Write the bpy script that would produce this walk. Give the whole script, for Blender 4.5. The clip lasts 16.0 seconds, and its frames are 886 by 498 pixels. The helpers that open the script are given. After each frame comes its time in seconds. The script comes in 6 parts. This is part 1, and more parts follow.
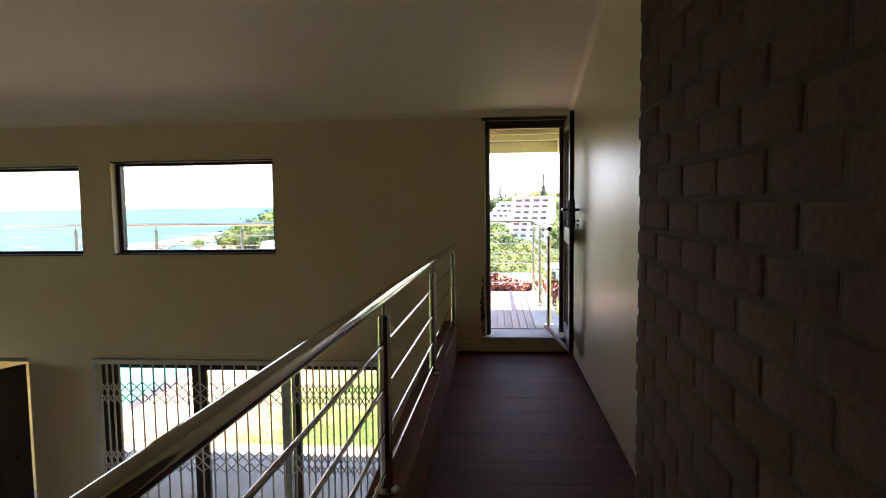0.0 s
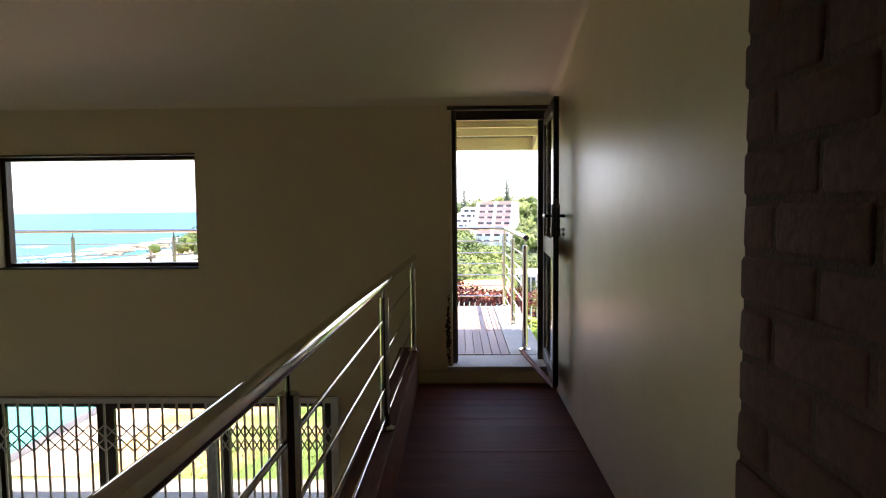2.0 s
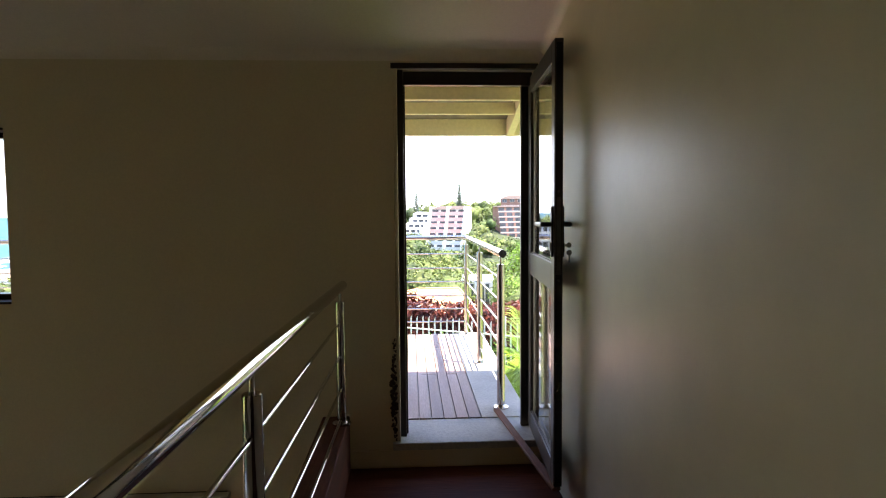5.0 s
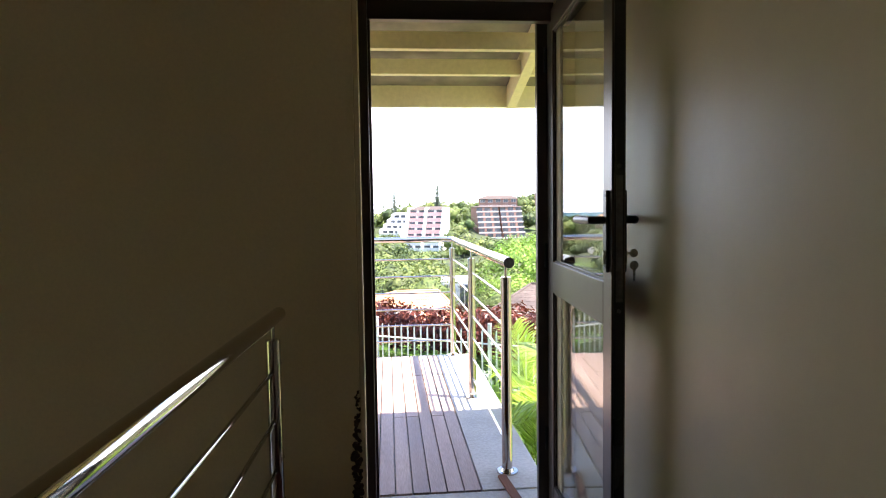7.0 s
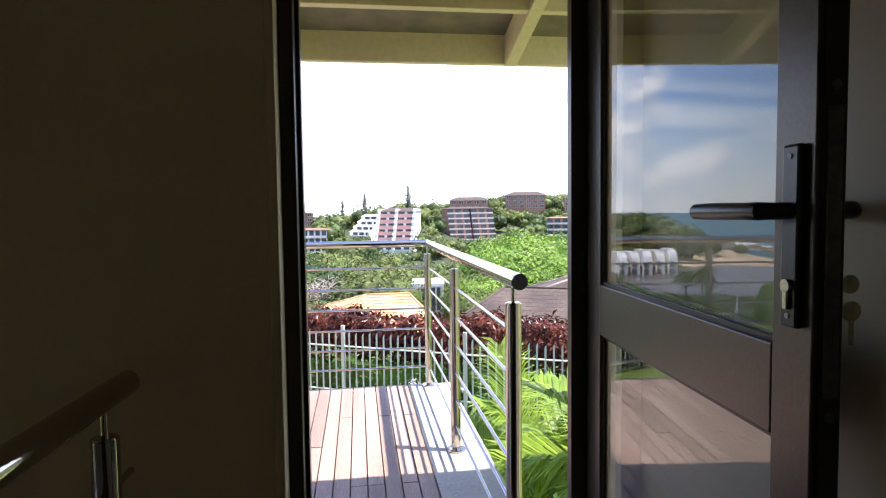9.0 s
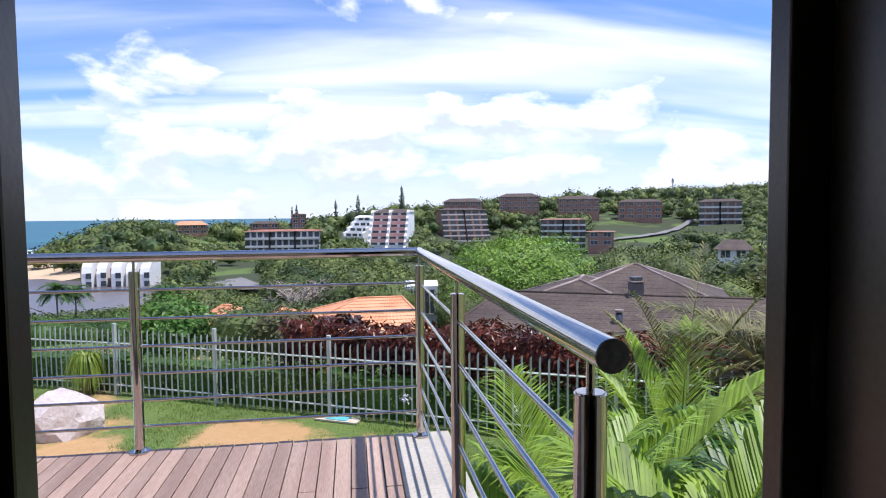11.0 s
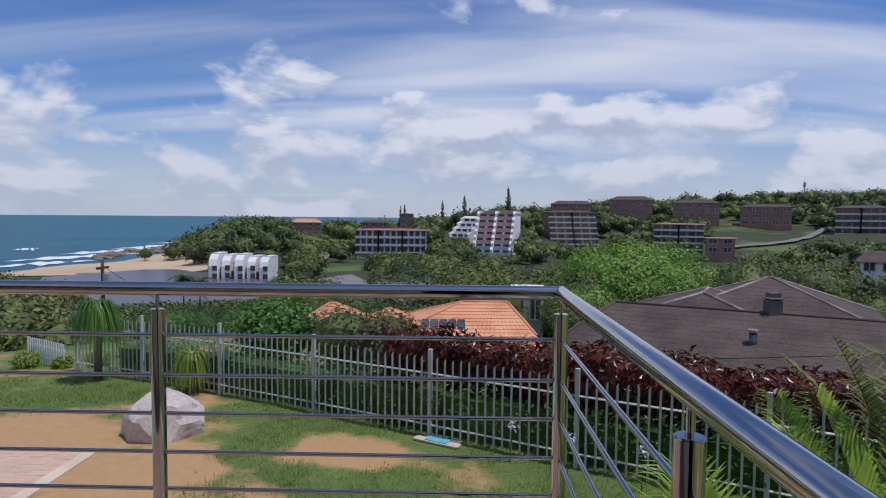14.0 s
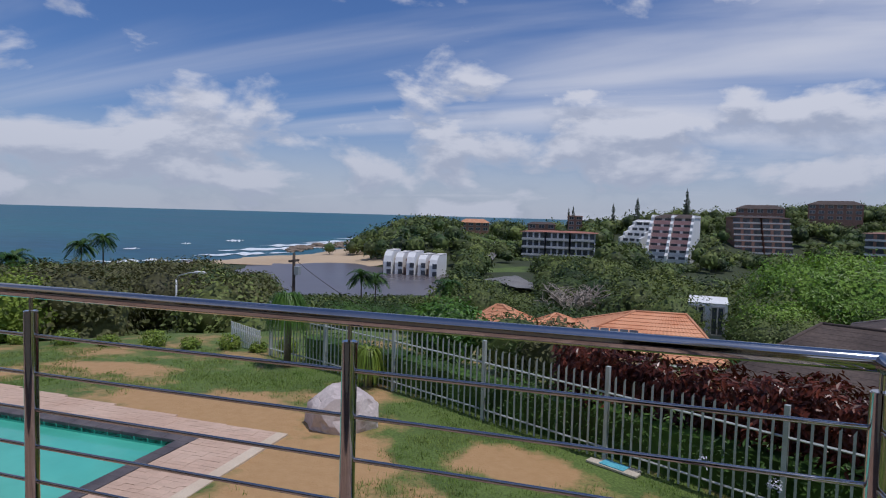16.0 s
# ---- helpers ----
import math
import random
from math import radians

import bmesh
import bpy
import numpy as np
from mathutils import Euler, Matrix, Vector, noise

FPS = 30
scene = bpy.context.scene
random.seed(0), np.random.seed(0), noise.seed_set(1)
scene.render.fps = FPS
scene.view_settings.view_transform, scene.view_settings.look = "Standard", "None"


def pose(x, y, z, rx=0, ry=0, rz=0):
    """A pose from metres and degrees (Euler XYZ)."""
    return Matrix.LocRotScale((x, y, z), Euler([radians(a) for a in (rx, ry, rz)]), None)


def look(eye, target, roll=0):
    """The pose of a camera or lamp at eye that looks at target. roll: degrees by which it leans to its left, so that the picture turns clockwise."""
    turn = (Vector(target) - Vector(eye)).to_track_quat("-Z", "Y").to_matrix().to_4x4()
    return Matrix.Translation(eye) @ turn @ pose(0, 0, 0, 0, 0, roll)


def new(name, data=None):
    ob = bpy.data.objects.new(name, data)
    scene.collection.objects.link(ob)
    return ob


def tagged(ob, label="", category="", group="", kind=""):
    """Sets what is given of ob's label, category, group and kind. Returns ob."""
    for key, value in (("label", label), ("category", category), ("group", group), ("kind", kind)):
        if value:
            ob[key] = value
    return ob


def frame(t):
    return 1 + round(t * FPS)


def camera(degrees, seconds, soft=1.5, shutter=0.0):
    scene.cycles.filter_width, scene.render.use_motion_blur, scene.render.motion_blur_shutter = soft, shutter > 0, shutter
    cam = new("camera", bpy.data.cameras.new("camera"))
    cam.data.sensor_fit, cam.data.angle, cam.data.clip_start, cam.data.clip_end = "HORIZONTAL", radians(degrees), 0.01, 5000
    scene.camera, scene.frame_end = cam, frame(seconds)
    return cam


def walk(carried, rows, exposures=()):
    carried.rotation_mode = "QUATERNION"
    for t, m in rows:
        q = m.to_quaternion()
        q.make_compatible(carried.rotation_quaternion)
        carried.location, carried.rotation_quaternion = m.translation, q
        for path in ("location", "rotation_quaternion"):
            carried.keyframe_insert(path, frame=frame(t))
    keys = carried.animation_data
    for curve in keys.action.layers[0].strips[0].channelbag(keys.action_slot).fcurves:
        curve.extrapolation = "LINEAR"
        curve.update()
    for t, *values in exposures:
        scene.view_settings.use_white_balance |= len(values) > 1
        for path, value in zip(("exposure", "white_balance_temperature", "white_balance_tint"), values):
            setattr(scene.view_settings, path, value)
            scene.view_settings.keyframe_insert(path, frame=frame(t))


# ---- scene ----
cam = camera(71.9, 16.0, 1.1)
PATH = [
    (0, (0.36, -0.315, 1.445), (0.194, 1.672, 1.294), -0.7),
    (0.5, (0.337, -0.083, 1.449), (0.203, 1.907, 1.301), -0.6),
    (1, (0.333, 0.144, 1.445), (0.233, 2.137, 1.302), -0.6),
    (1.5, (0.311, 0.388, 1.445), (0.244, 2.382, 1.303), -0.5),
    (2, (0.328, 0.624, 1.439), (0.28, 2.619, 1.303), -0.5),
    (2.5, (0.315, 0.818, 1.431), (0.29, 2.813, 1.297), -0.5),
    (3, (0.284, 1.07, 1.454), (0.288, 3.065, 1.321), -0.4),
    (3.5, (0.281, 1.297, 1.441), (0.317, 3.293, 1.31), -0.4),
    (4, (0.296, 1.586, 1.435), (0.357, 3.581, 1.308), -0.3),
    (6.5, (0.392, 2.998, 1.417), (0.555, 4.987, 1.298), -0.8),
    (7, (0.381, 3.259, 1.4), (0.559, 5.247, 1.28), -0.8),
    (7.5, (0.376, 3.526, 1.391), (0.582, 5.512, 1.271), -1.0),
    (8, (0.402, 3.753, 1.373), (0.637, 5.736, 1.255), -0.9),
    (8.5, (0.433, 4.006, 1.389), (0.691, 5.986, 1.272), -0.8),
    (9, (0.451, 4.225, 1.374), (0.724, 6.203, 1.258), -0.7),
    (9.5, (0.469, 4.498, 1.365), (0.755, 6.474, 1.25), -0.8),
    (12, (0.62, 5.552, 1.367), (0.912, 7.527, 1.257), -0.4),
    (12.5, (0.623, 5.703, 1.374), (0.886, 7.683, 1.265), -0.1),
    (13, (0.617, 5.881, 1.383), (0.832, 7.867, 1.275), -0.2),
    (13.5, (0.587, 6.115, 1.402), (0.702, 8.109, 1.294), 0.2),
    (14, (0.557, 6.324, 1.438), (0.509, 8.321, 1.33), 0.5),
    (14.5, (0.518, 6.424, 1.472), (0.312, 8.411, 1.362), 0.9),
    (15, (0.469, 6.536, 1.471), (0.128, 8.503, 1.36), 1.1),
    (15.5, (0.384, 6.638, 1.486), (-0.083, 8.58, 1.372), 1.4),
    (16, (0.306, 6.738, 1.506), (-0.273, 8.649, 1.392), 1.6),
]
# exposure follows the walk from the dark landing into the open
EXPOSURES = [(0, 3.05, 7200, 16), (2, 2.8, 7200, 16), (4, 2.7, 7100, 15), (6.5, 2.75, 6900, 14), (8, 2.2, 6900, 15), (9, 1.75, 6600, 15), (9.5, 1.5, 6500, 14), (11, 0.65, 6200, 15), (12, 0.32, 6100, 14), (13, 0.08, 6100, 14), (14, -0.3, 6100, 15), (15, -0.55, 6100, 15), (16, -0.55, 6100, 15)]
walk(cam, [(t, look(eye, target, roll)) for t, eye, target, roll in PATH], EXPOSURES)

# ---- world, sun ----
SUN = Vector((0.33, -0.10, 1.0)).normalized()
world = bpy.data.worlds.new("sky")
scene.world = world
world.use_nodes = True
wn, wl = world.node_tree.nodes, world.node_tree.links
wn.clear()


def wnode(kind, **inputs):
    n = wn.new(kind)
    for k, v in inputs.items():
        n.inputs[k].default_value = v
    return n


sky = wn.new("ShaderNodeTexSky")
sky.sky_type, sky.sun_disc = "NISHITA", False
sky.sun_elevation = math.asin(SUN.z)
sky.sun_rotation = math.atan2(SUN.x, SUN.y)
sky.air_density, sky.dust_density, sky.ozone_density = 1.0, 0.6, 2.0
geo = wn.new("ShaderNodeTexCoord")
sep = wn.new("ShaderNodeSeparateXYZ")
wl.new(geo.outputs["Generated"], sep.inputs[0])


def wmath(op, a, b=None, clamp=False):
    n = wn.new("ShaderNodeMath")
    n.operation, n.use_clamp = op, clamp
    for i, v in enumerate((a, b)):
        if v is None:
            continue
        if isinstance(v, (int, float)):
            n.inputs[i].default_value = v
        else:
            wl.new(v, n.inputs[i])
    return n.outputs[0]


# clouds lie on a flat layer overhead, so that they crowd together towards the horizon
den = wmath("ADD", wmath("MAXIMUM", sep.outputs[2], 0.0), 0.16)
cx, cy = wmath("DIVIDE", sep.outputs[0], den), wmath("DIVIDE", sep.outputs[1], den)
comb = wn.new("ShaderNodeCombineXYZ")
wl.new(cx, comb.inputs[0])
wl.new(cy, comb.inputs[1])
streak = wn.new("ShaderNodeMapping")
streak.inputs["Rotation"].default_value = (0, 0, radians(28))
streak.inputs["Scale"].default_value = (0.30, 1.25, 1)
wl.new(comb.outputs[0], streak.inputs[0])
cirrus = wnode("ShaderNodeTexNoise", Scale=0.95, Detail=6.0, Roughness=0.46, Distortion=0.45)
wl.new(streak.outputs[0], cirrus.inputs["Vector"])


def wramp(src, a, b, lo=0.0, hi=1.0):
    n = wn.new("ShaderNodeMapRange")
    n.interpolation_type = "SMOOTHSTEP"
    n.inputs["From Min"].default_value, n.inputs["From Max"].default_value = a, b
    n.inputs["To Min"].default_value, n.inputs["To Max"].default_value = lo, hi
    wl.new(src, n.inputs["Value"])
    return n.outputs[0]


def cumulus(lift):
    """Density of the heaped clouds along a direction, looked up a little higher by lift."""
    mp = wn.new("ShaderNodeMapping")
    mp.inputs["Location"].default_value = (3.1, 0.4, lift)
    mp.inputs["Scale"].default_value = (1, 1, 2.1)
    wl.new(geo.outputs["Generated"], mp.inputs[0])
    n = wnode("ShaderNodeTexNoise", Scale=5.2, Detail=9.0, Roughness=0.54, Distortion=0.2)
    wl.new(mp.outputs[0], n.inputs["Vector"])
    return n.outputs[0]


puff, above = cumulus(0.0), cumulus(0.055)
heap = wmath("ADD", puff, wramp(sep.outputs[2], 0.06, 0.36, 0.085, -0.11))
hazy = wramp(sep.outputs[2], 0.16, -0.01)
thin = wramp(sep.outputs[2], 0.42, 0.72, 0.88, 0.16)
c1 = wmath("MULTIPLY", wramp(cirrus.outputs[0], 0.40, 0.70), thin)
c2 = wmath("MULTIPLY", wramp(heap, 0.475, 0.625), 0.92)
cover = wmath("MAXIMUM", wmath("MAXIMUM", c1, c2), wmath("MULTIPLY", hazy, 0.55), clamp=True)
lit = wramp(wmath("SUBTRACT", puff, above), -0.07, 0.07)
inside = wmath("MULTIPLY", c2, wmath("SUBTRACT", 1.0, lit))
tint = wn.new("ShaderNodeMix")
tint.data_type = "RGBA"
tint.inputs["A"].default_value, tint.inputs["B"].default_value = (9.0, 9.2, 9.7, 1), (5.0, 5.6, 6.8, 1)
wl.new(inside, tint.inputs["Factor"])
blue = wn.new("ShaderNodeMix")
blue.data_type, blue.blend_type = "RGBA", "MULTIPLY"
blue.inputs["Factor"].default_value = 1.0
blue.inputs["B"].default_value = (0.66, 0.88, 1.22, 1)
wl.new(sky.outputs[0], blue.inputs["A"])
mixc = wn.new("ShaderNodeMix")
mixc.data_type = "RGBA"
wl.new(cover, mixc.inputs["Factor"])
wl.new(blue.outputs["Result"], mixc.inputs["A"])
wl.new(tint.outputs["Result"], mixc.inputs["B"])
haze = wn.new("ShaderNodeMix")
haze.data_type = "RGBA"
haze.inputs["B"].default_value = (5.3, 5.9, 7.0, 1)
wl.new(wmath("MULTIPLY", wramp(sep.outputs[2], 0.20, 0.0), 0.5), haze.inputs["Factor"])
wl.new(mixc.outputs["Result"], haze.inputs["A"])
bg = wnode("ShaderNodeBackground", Strength=0.1)
wl.new(haze.outputs["Result"], bg.inputs[0])
wout = wn.new("ShaderNodeOutputWorld")
wl.new(bg.outputs[0], wout.inputs[0])

sun = new("sun", bpy.data.lights.new("sun", "SUN"))
sun.data.energy, sun.data.angle, sun.data.color = 3.4, radians(0.55), (1.0, 0.96, 0.89)
sun.matrix_world = look(SUN * 60, (0, 0, 0))


# ---- materials ----
def material(name, c1, c2, scale=3.0, fine=60.0, rough=0.6, metal=0.0, bump=0.15, vary=0.0, stretch=(1, 1, 1), grain=0.25, spec=0.5, rough_var=0.1, dist=0.01):
    """Two colours mixed in large patches, darkened and lightened by a fine grain, with relief from the grain."""
    m = bpy.data.materials.new(name)
    m.use_nodes = True
    nt = m.node_tree
    n, l = nt.nodes, nt.links
    b = n["Principled BSDF"]
    g = n.new("ShaderNodeNewGeometry")
    mp = n.new("ShaderNodeMapping")
    mp.inputs["Scale"].default_value = stretch
    l.new(g.outputs["Position"], mp.inputs[0])
    big = n.new("ShaderNodeTexNoise")
    big.inputs["Scale"].default_value, big.inputs["Detail"].default_value = scale, 5
    sm = n.new("ShaderNodeTexNoise")
    sm.inputs["Scale"].default_value, sm.inputs["Detail"].default_value = fine, 4
    l.new(mp.outputs[0], big.inputs["Vector"])
    l.new(mp.outputs[0], sm.inputs["Vector"])
    rmp = n.new("ShaderNodeMapRange")
    rmp.inputs["From Min"].default_value, rmp.inputs["From Max"].default_value = 0.35, 0.65
    l.new(big.outputs[0], rmp.inputs["Value"])
    mx = n.new("ShaderNodeMix")
    mx.data_type = "RGBA"
    mx.inputs["A"].default_value, mx.inputs["B"].default_value = (*c1, 1), (*c2, 1)
    l.new(rmp.outputs[0], mx.inputs["Factor"])
    val = n.new("ShaderNodeMapRange")
    val.inputs["From Min"].default_value, val.inputs["From Max"].default_value = 0.3, 0.7
    val.inputs["To Min"].default_value, val.inputs["To Max"].default_value = 1 - grain, 1 + grain
    l.new(sm.outputs[0], val.inputs["Value"])
    hsv = n.new("ShaderNodeHueSaturation")
    l.new(mx.outputs["Result"], hsv.inputs["Color"])
    if vary:
        oi = n.new("ShaderNodeObjectInfo")
        isl = n.new("ShaderNodeNewGeometry")
        ad = n.new("ShaderNodeMath")
        ad.operation = "ADD"
        l.new(oi.outputs["Random"], ad.inputs[0])
        l.new(isl.outputs["Random Per Island"], ad.inputs[1])
        fr = n.new("ShaderNodeMath")
        fr.operation = "FRACT"
        l.new(ad.outputs[0], fr.inputs[0])
        vr = n.new("ShaderNodeMapRange")
        vr.inputs["To Min"].default_value, vr.inputs["To Max"].default_value = 1 - vary, 1 + vary
        l.new(fr.outputs[0], vr.inputs["Value"])
        mu = n.new("ShaderNodeMath")
        mu.operation = "MULTIPLY"
        l.new(val.outputs[0], mu.inputs[0])
        l.new(vr.outputs[0], mu.inputs[1])
        l.new(mu.outputs[0], hsv.inputs["Value"])
    else:
        l.new(val.outputs[0], hsv.inputs["Value"])
    l.new(hsv.outputs[0], b.inputs["Base Color"])
    b.inputs["Metallic"].default_value = metal
    b.inputs["Specular IOR Level"].default_value = spec
    rr = n.new("ShaderNodeMapRange")
    rr.inputs["To Min"].default_value, rr.inputs["To Max"].default_value = max(0.02, rough - rough_var), min(1, rough + rough_var)
    l.new(big.outputs[0], rr.inputs["Value"])
    l.new(rr.outputs[0], b.inputs["Roughness"])
    if bump:
        bp = n.new("ShaderNodeBump")
        bp.inputs["Strength"].default_value, bp.inputs["Distance"].default_value = bump, dist
        l.new(sm.outputs[0], bp.inputs["Height"])
        l.new(bp.outputs[0], b.inputs["Normal"])
    return m


def leafy(name, c1, c2, scale=0.6, rough=0.5, vary=0.3, glow=0.25):
    """Leaves: colour by clump and by leaf, and some light let through."""
    m = material(name, c1, c2, scale, 9.0, rough, 0, 0, vary, grain=0.2, spec=0.35)
    n, l = m.node_tree.nodes, m.node_tree.links
    b = n["Principled BSDF"]
    t = n.new("ShaderNodeBsdfTranslucent")
    l.new(b.inputs["Base Color"].links[0].from_socket, t.inputs["Color"])
    mx = n.new("ShaderNodeMixShader")
    mx.inputs[0].default_value = glow
    l.new(b.outputs[0], mx.inputs[1])
    l.new(t.outputs[0], mx.inputs[2])
    l.new(mx.outputs[0], n["Material Output"].inputs[0])
    return m


def glazing(name, f0=0.05, tint=(0.93, 0.96, 0.95)):
    """Thin clear glass: its gloss grows towards grazing views, alike on both faces."""
    m = bpy.data.materials.new(name)
    m.use_nodes = True
    n, l = m.node_tree.nodes, m.node_tree.links
    n.remove(n["Principled BSDF"])
    lw = n.new("ShaderNodeLayerWeight")
    lw.inputs["Blend"].default_value = 0.5
    pw = n.new("ShaderNodeMath")
    pw.operation = "POWER"
    pw.inputs[1].default_value = 5.0
    l.new(lw.outputs["Facing"], pw.inputs[0])
    f = n.new("ShaderNodeMapRange")
    f.inputs["To Min"].default_value, f.inputs["To Max"].default_value = f0, 1.0
    l.new(pw.outputs[0], f.inputs["Value"])
    tr = n.new("ShaderNodeBsdfTransparent")
    tr.inputs[0].default_value = (*tint, 1)
    gl = n.new("ShaderNodeBsdfGlossy")
    gl.inputs["Roughness"].default_value = 0.0
    mx = n.new("ShaderNodeMixShader")
    l.new(f.outputs[0], mx.inputs[0])
    l.new(tr.outputs[0], mx.inputs[1])
    l.new(gl.outputs[0], mx.inputs[2])
    l.new(mx.outputs[0], n["Material Output"].inputs[0])
    return m


PLASTER = material("cream_plaster", (0.70, 0.58, 0.39), (0.66, 0.54, 0.36), 0.7, 90, 0.62, bump=0.05, grain=0.03)
SHEEN = material("satin_cream_paint", (0.72, 0.61, 0.44), (0.68, 0.57, 0.40), 0.8, 7, 0.36, bump=0.10, grain=0.03, rough_var=0.06, dist=0.02)
CEILING = material("ceiling_paint", (0.80, 0.68, 0.57), (0.76, 0.64, 0.53), 0.6, 80, 0.7, bump=0.04, grain=0.03)
FASCIA = material("cream_timber_paint", (0.80, 0.73, 0.48), (0.72, 0.65, 0.42), 2.0, 40, 0.55, bump=0.12, grain=0.06)
EAVEBOARD = material("grey_eave_board", (0.20, 0.18, 0.14), (0.23, 0.205, 0.16), 0.7, 9, 0.7, bump=0.1)
FRAME = material("dark_brown_aluminium", (0.042, 0.028, 0.022), (0.055, 0.037, 0.029), 3, 120, 0.32, 0.3, bump=0.03, grain=0.1)
LEAFPAINT = material("bronze_aluminium", (0.080, 0.066, 0.056), (0.100, 0.082, 0.070), 3, 140, 0.34, 0.6, bump=0.03, grain=0.08)
BLACK = material("black_lacquer", (0.012, 0.012, 0.013), (0.018, 0.018, 0.02), 5, 150, 0.3, 0.2, bump=0.02)
STEEL = material("polished_stainless", (0.54, 0.50, 0.475), (0.48, 0.445, 0.42), 2.0, 50, 0.07, 1.0, bump=0.012, grain=0.04, rough_var=0.03)
DULLSTEEL = material("end_cap_steel", (0.10, 0.10, 0.11), (0.14, 0.14, 0.15), 6, 80, 0.4, 0.9, bump=0.05)
BRASS = material("nickel_key", (0.55, 0.50, 0.38), (0.5, 0.45, 0.33), 6, 80, 0.3, 1.0, bump=0.05)
BRICK = material("rough_brown_brick", (0.064, 0.025, 0.017), (0.084, 0.034, 0.024), 5, 45, 0.85, bump=0.6, vary=0.14, grain=0.24, dist=0.006)
MORTAR = material("dark_mortar", (0.052, 0.029, 0.022), (0.075, 0.042, 0.033), 9, 110, 0.95, bump=0.4)
PLANK = material("dark_floor_plank", (0.092, 0.026, 0.013), (0.135, 0.040, 0.021), 2.6, 26, 0.62, bump=0.10, vary=0.16, stretch=(0.25, 4, 1), grain=0.25, spec=0.07)
FASTWOOD = material("stained_curb_timber", (0.125, 0.046, 0.024), (0.175, 0.066, 0.035), 2.5, 28, 0.66, bump=0.1, stretch=(4, 0.3, 4), grain=0.22, spec=0.12)
DECK = material("weathered_deck_board", (0.28, 0.180, 0.140), (0.39, 0.275, 0.220), 1.6, 40, 0.62, bump=0.18, vary=0.24, stretch=(5, 0.4, 1), grain=0.2)
CONCRETE = material("pale_concrete", (0.48, 0.44, 0.38), (0.36, 0.33, 0.285), 2.2, 60, 0.85, bump=0.25, grain=0.12)
GATE = material("white_gate_enamel", (0.62, 0.58, 0.54), (0.55, 0.50, 0.46), 4, 90, 0.4, bump=0.03, grain=0.06)
TILE = material("pale_floor_tile", (0.70, 0.60, 0.48), (0.74, 0.64, 0.52), 1.5, 60, 0.35, bump=0.04)
GLASS = glazing("window_glass")
DOORGLASS = glazing("door_glass", 0.09, (0.86, 0.88, 0.86))
FENCE = material("galvanised_fence", (0.43, 0.46, 0.43), (0.53, 0.56, 0.53), 2.5, 70, 0.5, 0.2, bump=0.06, grain=0.12)
ROCK = material("weathered_sandstone", (0.60, 0.52, 0.48), (0.48, 0.40, 0.38), 1.8, 14, 0.9, bump=0.6, grain=0.13, dist=0.03)
PAVER = material("pink_paver", (0.55, 0.37, 0.265), (0.62, 0.44, 0.325), 0.9, 50, 0.85, bump=0.2, vary=0.05, grain=0.08)
TERRACE = material("brown_grey_terrace", (0.36, 0.29, 0.235), (0.27, 0.215, 0.175), 1.2, 40, 0.85, bump=0.2, grain=0.15)
CREAMSTONE = material("cream_edging_stone", (0.68, 0.56, 0.42), (0.58, 0.46, 0.33), 1.6, 50, 0.85, bump=0.2, grain=0.10)
COPING = material("charcoal_coping", (0.07, 0.06, 0.065), (0.13, 0.11, 0.11), 2.5, 60, 0.7, bump=0.2)
POOLWATER = material("green_pool_water", (0.075, 0.43, 0.31), (0.095, 0.50, 0.38), 0.4, 2.2, 0.06, bump=0.10, grain=0.04, dist=0.05)
SEA = material("sea_water", (0.020, 0.090, 0.138), (0.040, 0.150, 0.180), 0.008, 0.22, 0.45, bump=0.3, grain=0.18, stretch=(0.4, 1, 1), dist=0.5, spec=0.18)
LAGOON = material("lagoon_water", (0.120, 0.105, 0.110), (0.14, 0.12, 0.125), 0.02, 0.5, 0.30, bump=0.08, grain=0.05, dist=0.2, spec=0.25)
FOAM = material("surf_foam", (0.78, 0.80, 0.80), (0.62, 0.68, 0.70), 0.05, 0.8, 0.9, bump=0.2, grain=0.2)
SAND = material("beach_sand", (0.56, 0.42, 0.27), (0.48, 0.35, 0.22), 0.03, 2.0, 0.95, bump=0.1, grain=0.08)
SHOREROCK = material("shore_rock", (0.16, 0.12, 0.09), (0.24, 0.18, 0.13), 0.3, 3, 0.9, bump=0.5, grain=0.3)
ASPHALT = material("grey_road", (0.17, 0.165, 0.16), (0.22, 0.21, 0.20), 0.2, 8, 0.9, bump=0.1)
ORANGE = material("terracotta_tile", (0.58, 0.25, 0.125), (0.68, 0.34, 0.19), 0.7, 30, 0.8, bump=0.2, vary=0.14, grain=0.14)
BROWNROOF = material("aged_brown_roof_tile", (0.058, 0.040, 0.032), (0.102, 0.074, 0.060), 0.8, 9, 0.85, bump=0.3, vary=0.0, grain=0.28)
RIDGE = material("pale_ridge_mortar", (0.40, 0.34, 0.31), (0.20, 0.145, 0.12), 1.2, 20, 0.85, bump=0.2)
WHITE = material("white_render", (0.80, 0.80, 0.79), (0.72, 0.72, 0.70), 0.2, 6, 0.8, bump=0.05, grain=0.05)
PINK = material("pink_brick_parapet", (0.70, 0.40, 0.35), (0.76, 0.46, 0.40), 0.3, 6, 0.85, bump=0.05)
GREYBLUE = material("grey_blue_render", (0.50, 0.52, 0.56), (0.58, 0.59, 0.62), 0.2, 5, 0.8, bump=0.05)
